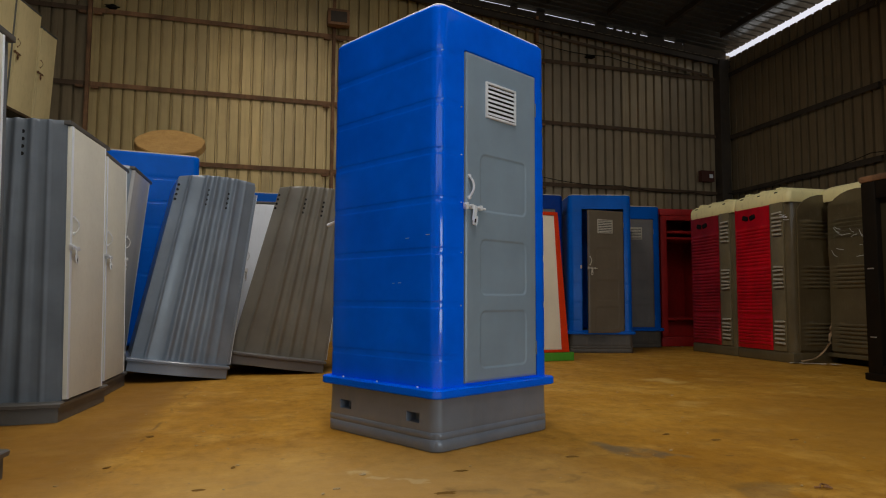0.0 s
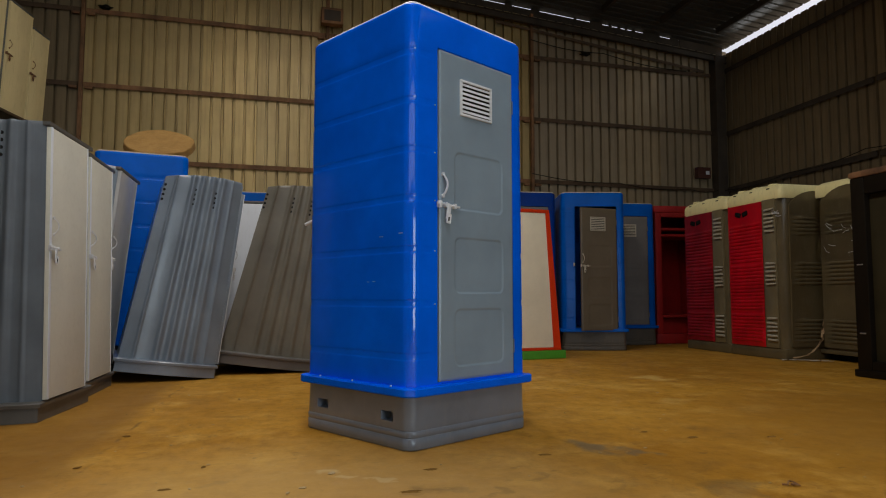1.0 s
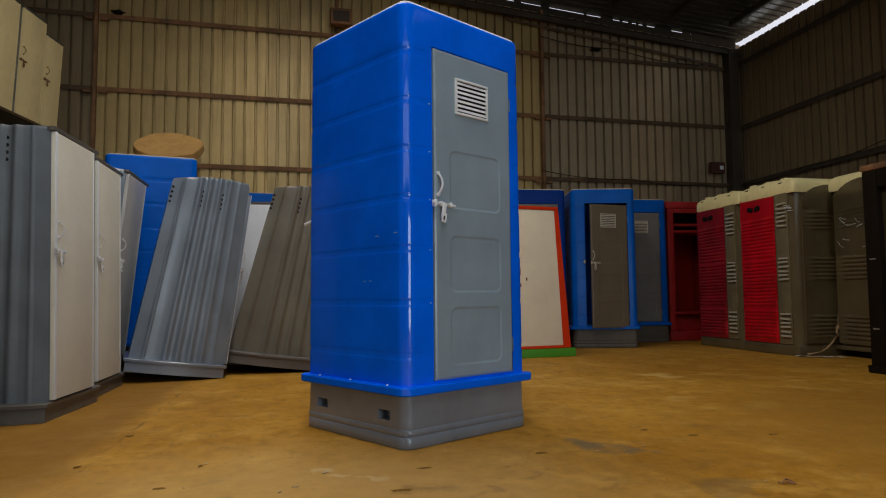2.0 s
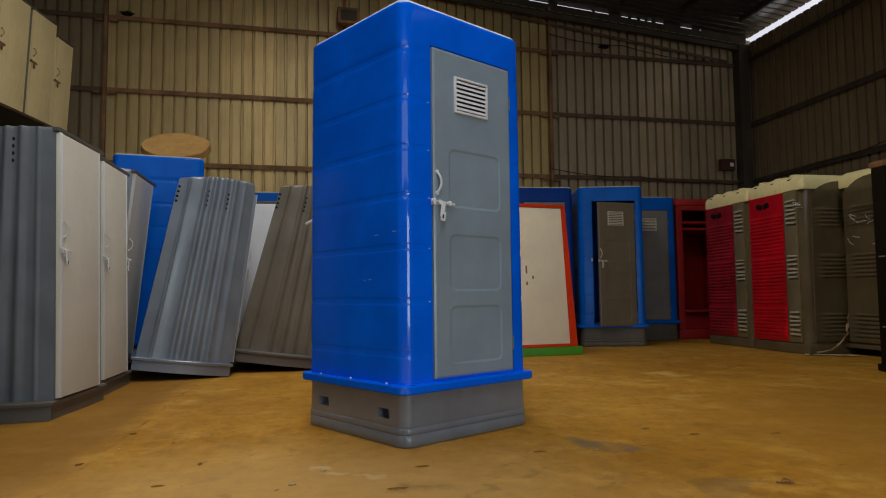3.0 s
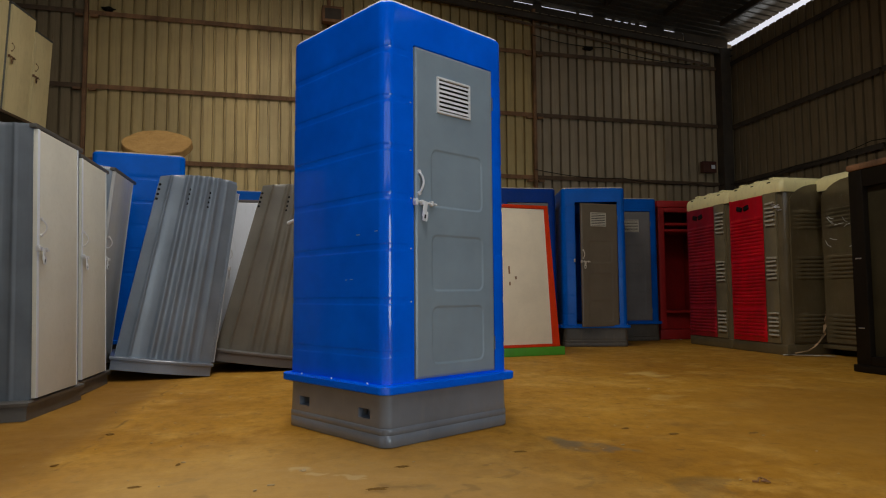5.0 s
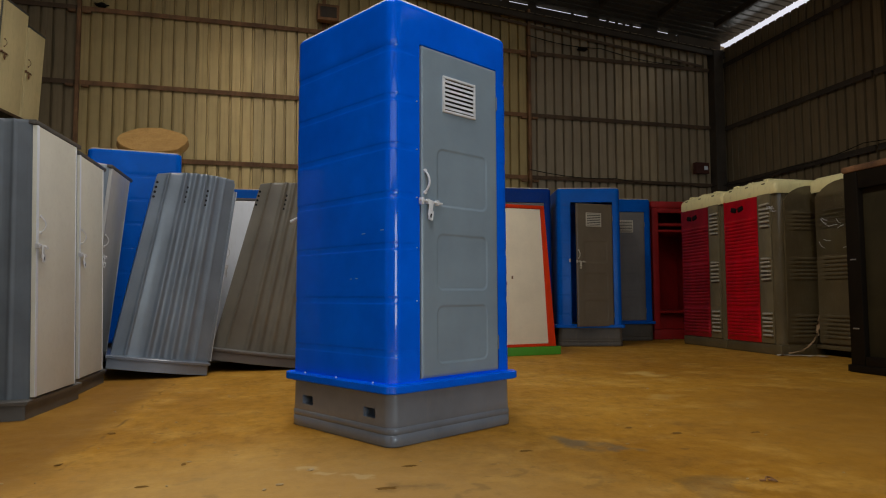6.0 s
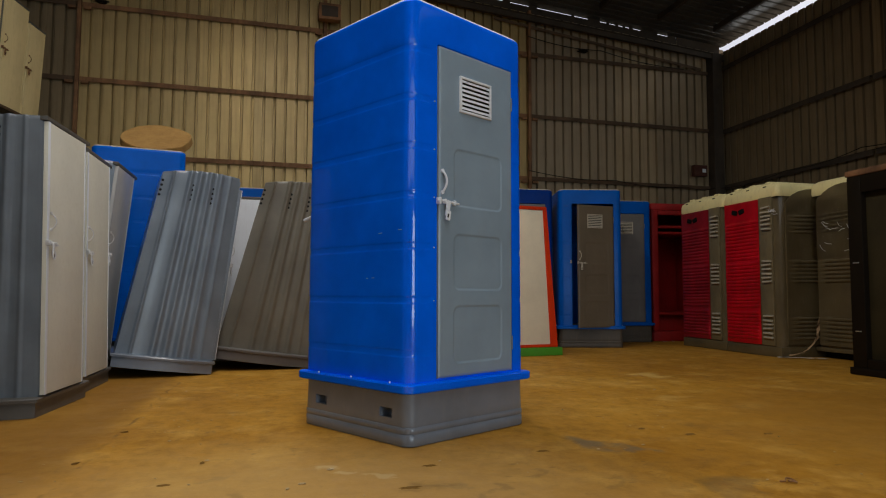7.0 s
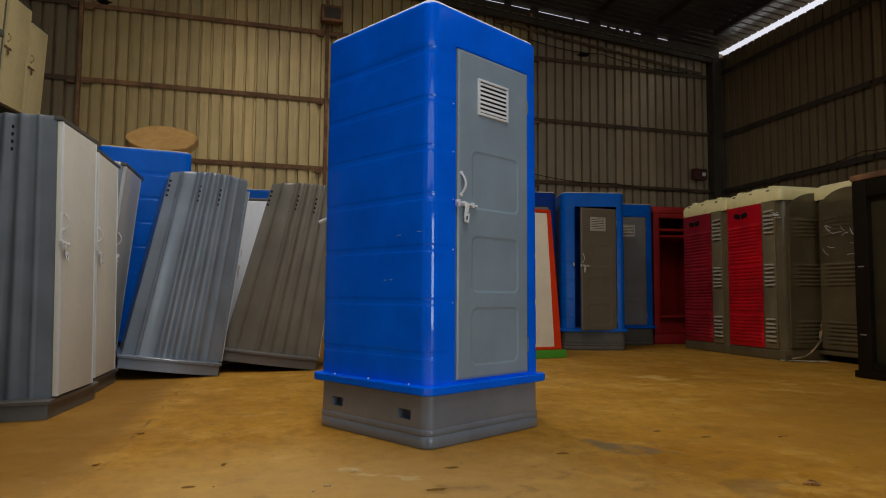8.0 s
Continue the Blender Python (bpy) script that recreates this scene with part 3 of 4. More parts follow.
def hinge(parent, x, z, y, mat=None):
    bm = tube([(x, y, z - 0.04), (x, y, z - 0.013), (x, y, z - 0.0125), (x, y, z + 0.04)], 0.0032, 8)
    return part("hinge", bm, mat or GREY, parent, "small steel hinge")


# ---------------------------------------------------------------- blue cabins
DX0, DX1, DZ0, DZ1 = -0.270, 0.345, 0.333, 2.135
GROOVES = (0.472, 0.747, 1.03, 1.30, 1.56, 1.823, 2.086)


def blue_cabin(m, label, ajar=0.0, detail=True, group="blue cabins", skin=BLUEDIM, leaf_mat=DULLGREY, band=0.0016, foot=FOOTDIM, grille=DULLWHITE, drop=0.0):
    cab = thing("toilet_cabin", m, label, "cabin", group)
    hw = 0.477
    front = [-0.40, -0.345, -0.335, -0.325, -0.315, DX0 - 0.010, -0.1, 0.1, DX1 + 0.009, 0.372, 0.38, 0.39]
    ys = [-0.3, -0.15, 0.0, 0.15, 0.3]
    base_pts = rim_points(hw, hw, 0.066, 8, front, ys, ys[::-1], ys[::-1])
    zs = [0.30, DZ0 - 0.012, DZ0]
    for g in GROOVES:
        zs += [g - 0.034, g - 0.024, g - 0.021, g - 0.018, g - 0.015, g - 0.012, g + 0.012, g + 0.015, g + 0.018, g + 0.021, g + 0.024, g + 0.034]
        zs += [g + 0.09, g + 0.18]
    zs = sorted([z for z in zs if z < 2.11 or z > 2.15] + [DZ1 + 0.011, 2.16, 2.22, 2.31, 2.328])
    rings = []

    def ring(z, off):
        s = 1 - 0.006 * (z - 0.3)
        sink = 0.0
        for g in GROOVES:
            sink = max(sink, band * soft_step((0.022 - abs(z - g)) / 0.009))
        out = []
        for x, y in base_pts:
            w = 1.0
            if y < -hw + 0.004:
                w = soft_step((-0.312 - x) / 0.02) if x < 0 else soft_step((x - 0.372) / 0.015)
            d = (sink * w + off) / hw
            bow = 0.004 * math.sin(z * 2.1 + (x - y) * 2)
            out.append(Vector((x * (s - d) , y * (s - d) + (bow * 0.6 if y > 0 else 0), z)))
        return out

    for z in zs:
        rings.append(ring(z, 0))
    R = 0.024
    for k in range(0, 7):
        q = radians(90 * k / 6)
        rings.append(ring(2.333 + R * math.sin(q), R * (1 - math.cos(q))))
    rings.append([Vector((p.x * 0.5, p.y * 0.5, 2.352)) for p in rings[-1]])
    gap = lambda c: c.y < -0.44 and DX0 - 0.009 < c.x < DX1 + 0.008 and DZ0 < c.z < DZ1 + 0.010
    body = part("body", loft(rings, gap), skin, cab, "glossy blue moulded shell with shallow bands", angle=50)
    # thin pale roof panel let into the top
    lid = [[Vector((x, y, z)) for x, y in rim_points(h, h, 0.046, 8, ys, ys, ys[::-1], ys[::-1])] for z, h in ((2.348, 0.4545), (2.3615, 0.4540), (2.3685, 0.4470), (2.378, 0.2))]
    for k in (1, 2):
        for v in lid[k]:
            v.z += 0.0022 * noise.noise(Vector((v.x * 6, v.y * 6, 1)))
    part("roof_panel", loft(lid), WHITE if detail else DULLWHITE, cab, "thin white roof panel", angle=50)
    # jamb round the doorway
    j = bmesh.new()
    for a in ((DX0 - 0.032, DX0 - 0.011, DZ0, DZ1 + 0.03), (DX1 + 0.010, DX1 + 0.032, DZ0, DZ1 + 0.03), (DX0 - 0.010, DX1 + 0.009, DZ1 + 0.012, DZ1 + 0.03)):
        box(a[0], a[1], -0.458, -0.40, a[2], a[3], 0, j)
    part("jamb", j, skin, cab)
    part("inner_floor", box(-0.45, 0.45, -0.45, 0.45, 0.27, 0.318, 0.004), foot, cab)
    # flange
    fl = [rim_points(h, h, 0.06, 8) for h in (0.476, 0.508, 0.513, 0.513, 0.507, 0.474)]
    fz = (0.319, 0.317, 0.311, 0.278, 0.272, 0.272)
    part("flange", loft([[Vector((x, y, z)) for x, y in p] for p, z in zip(fl[::-1], fz[::-1])], None, False), skin, cab, "blue flange bolted over the base")
    # base with two sockets in its side
    sy = [-0.345, -0.245, -0.1, 0.1, 0.236, 0.345]
    bz = [(0.0, 0.474), (0.006, 0.478), (0.058, 0.478), (0.062, 0.4745), (0.066, 0.478), (0.092, 0.478), (0.097, 0.4735), (0.102, 0.475), (0.135, 0.474), (0.185, 0.473), (0.25, 0.472), (0.276, 0.472)]
    rings = [[Vector((x, y, z)) for x, y in rim_points(h, h, 0.06, 8, (), (), (), sy[::-1])] for z, h in bz]
    sock = lambda c: c.x < -0.44 and 0.135 < c.z < 0.185 and (-0.345 < c.y < -0.245 or 0.236 < c.y < 0.345)
    base = part("base", loft(rings, sock, True, True), foot, cab, "grey moulded base", angle=50)
    for y0, y1 in ((-0.345, -0.245), (0.236, 0.345)):
        s = bmesh.new()
        x0, x1, z0, z1 = -0.4735, -0.41, 0.135, 0.185
        v = [s.verts.new(p) for p in ((x0, y0, z0), (x0, y1, z0), (x0, y1, z1), (x0, y0, z1), (x1, y0, z0), (x1, y1, z0), (x1, y1, z1), (x1, y0, z1))]
        for q in ((0, 1, 5, 4), (1, 2, 6, 5), (2, 3, 7, 6), (3, 0, 4, 7), (4, 5, 6, 7)):
            s.faces.new([v[k] for k in q])
        part("socket", s, foot, base, clean=False)
    # bolts along the flange
    for x in (-0.494, 0.494):
        for t in (-0.35, -0.02, 0.29):
            part("bolt_head", disc(x, t, 0.320, 0.0052, 0.011, "Z", 8), WHITE, cab)
    # door leaf, hung on its right edge
    w, h = DX1 - DX0, DZ1 - DZ0
    pan = [(w * 0.515, z, 0.205, hz, 0.045) for z, hz in ((0.226, 0.158), (0.622, 0.156), (1.090, 0.162))]
    leaf = part("door", door_slab(w, h, pan, 0.034, 123, 360, 0.0045, 0.009) if detail else door_slab(w, h, pan), leaf_mat, cab, "grey moulded door with three sunk panels", angle=40)
    leaf.matrix_basis = Matrix.Translation((DX1, -0.485, DZ0 - drop)) @ pose(0, 0, 0, 0, 0, ajar) @ Matrix.Translation((-w, 0, 0))
    louvre_vent(leaf, 0.154, 0.416, 1.462, 1.668, 0.0, 7, grille)
    pull_handle(leaf, 0.020, 0.998, 1.108, 0.0, 0.0062, 0.022, grille)
    slide_bolt(leaf, -0.018, 0.135, 0.945, 0.0, grille)
    if ajar:
        part("keeper", box(DX0 - 0.036, DX0 - 0.012, -0.494, -0.474, DZ0 + 0.915, DZ0 + 0.965, 0.005), grille, cab, "white bolt keeper on the frame")
    hinge(leaf, w + 0.006, 0.16, 0.006)
    hinge(leaf, w + 0.006, 1.60, 0.006)
    return cab


main = blue_cabin(pose(0.993, 4.03, 0, 0, 0, 31.4), "glossy blue fibreglass toilet cabin, closed grey door, grey base", 0.0, True, "blue cabins", BLUE, DOORGREY, 0.0017, GREY, WHITE)
# white stub pipe out of the rear wall and pale scuffs on the side
part("vent_pipe", tube([(-0.43, 0.44, 1.262), (-0.455, 0.53, 1.235)], 0.011, 10), WHITE, main, "white plastic pipe stub")
for y, z, w in ((-0.24, 1.105, 0.03), (-0.40, 1.115, 0.028), (-0.18, 0.865, 0.022), (-0.13, 0.863, 0.016)):
    part("scuff", box(-0.4765, -0.4745, y - w / 2, y + w / 2, z - 0.0013, z + 0.0013, 0), FITTING, main)
for z in GROOVES[1:6]:
    part("rivet", disc(-0.3, -0.4755, z - 0.004, 0.0036, 0.006, "Y", 8), FITTING, main)

blue_cabin(pose(4.77, 9.60, 0, 0, 0, -13), "blue fibreglass toilet cabin with its grey door slightly ajar", 21.0, False, "blue cabins", BLUEDIM, DOORBROWN, drop=0.032)
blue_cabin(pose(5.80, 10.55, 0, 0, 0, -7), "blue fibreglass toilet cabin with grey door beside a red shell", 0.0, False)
blue_cabin(pose(3.70, 9.80, 0, 0, 0, -4), "blue fibreglass toilet cabin in painted shade behind an orange-framed door", 0.0, False, "blue cabins", BLUESHADE)
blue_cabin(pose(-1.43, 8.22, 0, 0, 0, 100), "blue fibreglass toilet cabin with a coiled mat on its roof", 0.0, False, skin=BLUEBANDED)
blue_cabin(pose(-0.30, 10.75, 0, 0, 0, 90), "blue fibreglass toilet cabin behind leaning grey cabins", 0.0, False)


# ---------------------------------------------------------------- grey ribbed cabins
def grey_cabin(m, label, w=0.81, d=0.90, h=1.925, group="grey ribbed cabins", door_mat=None, holes=True, skin=STEELGREY, taper=0.17, crown=0.0, batter=0.0, jamb=0.095, metal=FITTING, edge=None, foot=SKIRT):
    """Front towards -y. Sides are ribbed, slightly bowed shells; batter: degrees by which the front leans back above its skirt."""
    cab = thing("ribbed_cabin", m, label, "cabin", group)
    hw, hd = w / 2 - 0.02, d / 2 - 0.02
    back = Matrix.Translation((0, -hd, 0.12)) @ pose(0, 0, 0, -batter) @ Matrix.Translation((0, hd, -0.12))
    side = []
    # ribs along a side at these shares of its length from the front: (station, height)
    for share, wide, tall in ((0.125, 0.026, 0.008), (0.255, 0.048, 0.022), (0.385, 0.048, 0.025), (0.515, 0.048, 0.025), (0.640, 0.045, 0.023), (0.86, 0.024, 0.015)):
        y = -hd + 2 * hd * share
        for q in range(11):
            u = q / 10 * 1.98 - 0.99
            side.append((y + wide * u, tall * (0.5 + 0.5 * math.cos(math.pi * u))))
    side += [(-hd * 0.95, 0.0), (hd * 0.93, 0.0)]
    side.sort()

    def outline(extra=0.0):
        pts = [(-hw, -hd), (hw, -hd)]
        for yy, dd in side:
            if yy < hd - 0.02:
                pts.append((hw + 0.026 * (1 - (yy / hd) ** 4) + dd + extra, yy))
        pts += [(hw, hd), (-hw, hd)]
        for yy, dd in reversed(side):
            if yy < hd - 0.02:
                pts.append((-hw - 0.026 * (1 - (yy / hd) ** 4) - dd - extra, yy))
        return pts

    o = outline()
    zs = (0.10, 0.6, 1.2, h - 0.03, h - 0.008)
    def fall(yy, z):
        return -hd + (yy + hd) * (1 - taper * z / h)

    def rise(yy, z):
        s = (yy + hd) / (2 * hd)
        return (crown * (1 - s) + 0.4 * crown * 4 * s * (1 - s)) * max(0.0, (z - 1.2) / (h - 1.2))

    rings = [[Vector((x, fall(yy, z), z + rise(yy, z))) for x, yy in o] for z in zs]
    rings.append([Vector((x * 0.985, fall(yy * 0.985, h), h + rise(yy, h))) for x, yy in o])
    part("shell", loft(rings), skin, cab, "grey shell with upright ribs", back, angle=42)
    # bowed base skirt with a ledge
    def skirt(e):
        pts = []
        for a, b in (((-1, -1), (1, -1)), ((1, -1), (1, 1)), ((1, 1), (-1, 1)), ((-1, 1), (-1, -1))):
            for i in range(14):
                t = i / 14
                x, yy = a[0] + (b[0] - a[0]) * t, a[1] + (b[1] - a[1]) * t
                swell = 0.072 * (1 - yy * yy) if abs(x) == 1 else 0
                pts.append((x * (hw + e + 0.045) + math.copysign(swell, x), yy * (hd + e)))
        return pts
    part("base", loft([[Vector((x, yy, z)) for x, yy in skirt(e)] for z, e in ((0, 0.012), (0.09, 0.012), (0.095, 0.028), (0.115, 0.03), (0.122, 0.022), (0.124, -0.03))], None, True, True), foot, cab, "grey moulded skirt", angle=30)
    # front frame, door
    if not crown:
        part("head_rail", box(-hw - 0.01, hw + 0.01, -hd - 0.036, -hd + 0.01, h + crown - 0.030, h + crown - 0.002, 0.004), SKIRT, cab, m=back)
    f = box(-hw, -hw + 0.05, -hd - 0.010, -hd + 0.01, 0.12, h + crown - 0.031, 0.004)
    box(hw - jamb, hw, -hd - 0.010, -hd + 0.01, 0.12, h + crown - 0.031, 0.004, f)
    part("door_frame", f, skin, cab, m=back)
    dw = 2 * hw - 0.005 - jamb
    leaf = part("door", box(0, dw, -0.026, 0.0, 0, h - 0.168, 0.004), door_mat or CREAM, cab, "plain cream sheet door with folded edges", back @ Matrix.Translation((-hw + 0.005, -hd - 0.010, 0.132)))
    part("edge_strip", box(0.0, 0.03, -0.031, -0.026, 0, h - 0.168, 0.002), edge or door_mat or WHITE, leaf)
    part("edge_strip", box(dw - 0.014, dw, -0.030, -0.026, 0, h - 0.168, 0.002), edge or door_mat or WHITE, leaf)
    part("gap_shadow_strip", box(dw, dw + 0.012, -0.004, 0.0, 0, h - 0.168, 0), DARK, leaf)
    lift = 0.965 * h / 1.925
    pull_handle(leaf, 0.06, lift + 0.095, lift + 0.195, -0.026, 0.004, 0.026, metal)
    slide_bolt(leaf, -0.012, 0.14, lift, -0.028, metal)
    for z in (0.35, 0.95, 1.62):
        hinge(leaf, dw + 0.006, z, -0.02, metal)
    if holes:
        for sgn in (-1, 1):
            for yy in (-hd * 0.325, hd * 0.20, hd * 0.955):
                for q in range(4):
                    part("vent_hole", disc(sgn * (hw + 0.026 * (1 - (yy / hd) ** 4) - 0.001), fall(yy, h - 0.085 - 0.048 * q), h - 0.085 - 0.048 * q, 0.0125, 0.008, "X", 12), DARK, cab, m=back)
    return cab


def grey_at(fx, fy, rz, label, tilt=0.0, tip=0.0, **kw):
    """Place a grey cabin by the middle of its front foot."""
    d = kw.get("d", 0.90)
    m = pose(fx, fy, 0.4 * math.sin(radians(abs(tilt))), 0, 0, rz) @ pose(0, 0, 0, tip, tilt, 0) @ Matrix.Translation((0, d / 2, 0))
    return grey_cabin(m, label, **kw)


grey_at(-1.245, 5.125, 86.5, "matt grey ribbed cabin with a plain cream door", batter=1.4, skin=STEELMATT)
grey_at(-1.285, 6.08, 90.0, "grey ribbed cabin with cream door, second in a row", batter=1.4)
grey_at(-1.47, 6.88, 88.0, "grey ribbed cabin with grey sheet door, tipped forward", 2.0, 5.0, w=0.72, h=1.97, door_mat=GREYSHEET)
grey_at(-1.108, 2.88, 86.0, "grey ribbed cabin with cream door, standing apart from the row", batter=1.4, skin=STEELMATT)


def lean(br, turn, tilt, back_lean, label, w=0.86, d=0.9, skin=STEELGREY, taper=0.17, foot=GREY):
    """A cabin tipped on its front foot: br is the foot's corner on the seen side, its door looks along turn."""
    m = Matrix.Translation(br) @ pose(0, 0, 0, 0, 0, turn + 90) @ pose(0, 0, 0, tilt, 0, 0) @ pose(0, 0, 0, 0, back_lean, 0) @ Matrix.Translation((w / 2, d / 2, 0))
    return grey_cabin(m, label, w, d, 1.87, skin=skin, taper=taper, crown=0.075, door_mat=skin, edge=WHITE, foot=foot)


lean((-0.457, 6.873, 0.0), 13.5, 7.4, 0, "grey ribbed cabin tipped forward, leaning on its neighbour")
lean((0.49, 7.22, 0.0), 3.0, 7.6, 0, "brown-tinted grey ribbed cabin tipped forward behind the blue cabin", skin=STEELBROWN, d=1.0, taper=0.25, foot=DULLGREY)

grey_at(-0.23, 8.15, 0.0, "grey ribbed cabin with white door facing the hall", door_mat=WHITE)

# cabins stored on a steel platform
DECK_TURN = -8.7
deck = thing("platform", pose(-4.14, 10.07, 0, 0, 0, DECK_TURN), "rusty steel storage platform on posts", "platform")
part("deck", box(-0.55, 0.44, -3.4, 1.9, 3.05, 3.11, 0.004), RUST, deck)
for yy in (-3.3, -0.7, 1.8):
    for xx in (-0.5, 0.38):
        part("post", box(xx - 0.04, xx + 0.04, yy - 0.04, yy + 0.04, 0, 3.05, 0.004), RUST, deck)
for xx in (-0.56, 0.445):
    # black board stands in for the dark shade under the deck
    part("under_deck_shade", box(xx, xx + 0.02, -3.4, 1.9, 3.02, 3.345, 0.003), BLACK, deck, "black board standing in for shade under the deck")
    part("lip", box(xx - 0.005, xx + 0.03, -3.4, 1.9, 3.346, 3.385, 0.006), RUSTDIM, deck, "rusty steel lip on the deck edge")
along, outward = Vector((math.sin(radians(-DECK_TURN)), math.cos(radians(DECK_TURN)), 0)), Vector((math.cos(radians(DECK_TURN)), math.sin(radians(DECK_TURN)), 0))
for d0, d1, tall in ((-1.95, -1.36, 1.835), (-1.28, -0.69, 1.835), (-0.61, 0.035, 1.835), (0.128, 0.708, 1.835), (0.752, 1.200, 1.68)):
    foot = Vector((-3.68, 10.0, 3.112)) + along * ((d0 + d1) / 2 + 0.005) - outward * 0.035
    m = Matrix.Translation(foot) @ pose(0, 0, 0, 0, 0, 90 + DECK_TURN) @ pose(0, 0, 0, 2.6) @ Matrix.Translation((0, 0.35, 0))
    grey_cabin(m, "cream-doored grey cabin stored on a steel platform", d1 - d0 + 0.061, 0.70, tall, "cabins on the platform", YELLOWCREAM, False, STEELBROWN, jamb=0.016, metal=RUST)


# ---------------------------------------------------------------- orange-framed door
pan = thing("door_panel", pose(3.31, 8.05, 0, 0, 0, 9), "cream door in an orange-red frame on a green plinth", "door")
part("plinth", box(-0.58, 0.42, -0.05, 0.22, 0, 0.105, 0.008), GREEN, pan, "green plinth")
lean_m = Matrix.Translation((0, 0, 0.105)) @ pose(0, 0, 0, -5.5)
fr = bmesh.new()
for inner, foot, head in ((-0.47, -0.52, -0.505), (0.258, 0.36, 0.312)):
    t = bmesh.new()
    v = [t.verts.new(p) for p in ((inner, -0.03, 0), (foot, -0.03, 0), (head, -0.03, 1.80), (inner, -0.03, 1.80))]
    f = t.faces.new(v)
    ex = bmesh.ops.extrude_face_region(t, geom=[f])
    bmesh.ops.translate(t, verts=[e for e in ex["geom"] if isinstance(e, bmesh.types.BMVert)], vec=(0, 0.09, 0))
    join(fr, t)
box(-0.505, 0.312, -0.03, 0.06, 1.80, 1.845, 0.006, fr)
box(-0.52, 0.36, -0.035, 0.06, 0.0, 0.035, 0.006, fr)
part("frame", fr, ORANGE, pan, "orange-red frame", lean_m)
leaf = part("door", box(-0.469, 0.257, -0.02, 0.02, 0.036, 1.798, 0.005), WARMCREAM, pan, "plain cream sheet door", lean_m)
for x, z, tall in ((-0.305, 0.985, 0.05), (-0.215, 0.885, 0.02), (-0.305, 0.81, 0.022)):
    part("latch", box(x - 0.010, x + 0.010, -0.030, -0.019, z - tall, z + tall, 0.004), RUST, leaf, "rusty latch")


# ---------------------------------------------------------------- red and olive cabins
def ribbed_panel(w, h, bands, step=0.055, depth=0.014, side=0.02, sag=0.0):
    """Panel with rows of rounded horizontal ribs inside each band of heights."""
    bm = bmesh.new()
    prof = [(0.0, 0.0)]
    for a, b in bands:
        z = a
        prof.append((a - 0.012, 0.0))
        while z + step <= b:
            prof += [(z, 0.0)] + [(z + step * 0.72 * (0.5 - 0.5 * math.cos(math.pi * q / 6)), depth * math.sin(math.pi * q / 6) ** 0.8) for q in range(1, 6)] + [(z + step * 0.72, 0.0)]
            z += step
        prof.append((z + 0.012, 0.0))
    prof.append((h, 0.0))
    inner = [side + 0.025 + (w - 2 * side - 0.05) * k / 6 for k in range(7)]
    xs = [0, side, *inner, w - side, w]
    wt = [0, 0, *[1] * 7, 0, 0]
    rows = [[bm.verts.new((x, -d * k, z)) for x, k in zip(xs, wt)] for z, d in prof]
    for a, b in zip(rows, rows[1:]):
        for i in range(len(xs) - 1):
            if (a[i].co - b[i].co).length > 1e-6:
                bm.faces.new((a[i], a[i + 1], b[i + 1], b[i]))
    for row in rows[1:-1]:
        for v in row[1:-1]:
            v.co.y -= sag * abs(noise.noise(Vector((v.co.x * 3.1, v.co.z * 4.3, h + w))))
            v.co.z += 0.5 * sag * noise.noise(Vector((v.co.x * 2.2, v.co.z * 1.7, 7.3)))
    rim = [rows[0][0], rows[0][-1], rows[-1][-1], rows[-1][0]]
    r2 = [bm.verts.new((v.co.x, 0.03, v.co.z)) for v in rim]
    bm.faces.new((rows[0][0], r2[0], r2[1], *[rows[0][i] for i in range(len(xs) - 1, 0, -1)]))
    bm.faces.new((rows[-1][-1], r2[2], r2[3], *[rows[-1][i] for i in range(0, len(xs) - 1)]))
    return bm


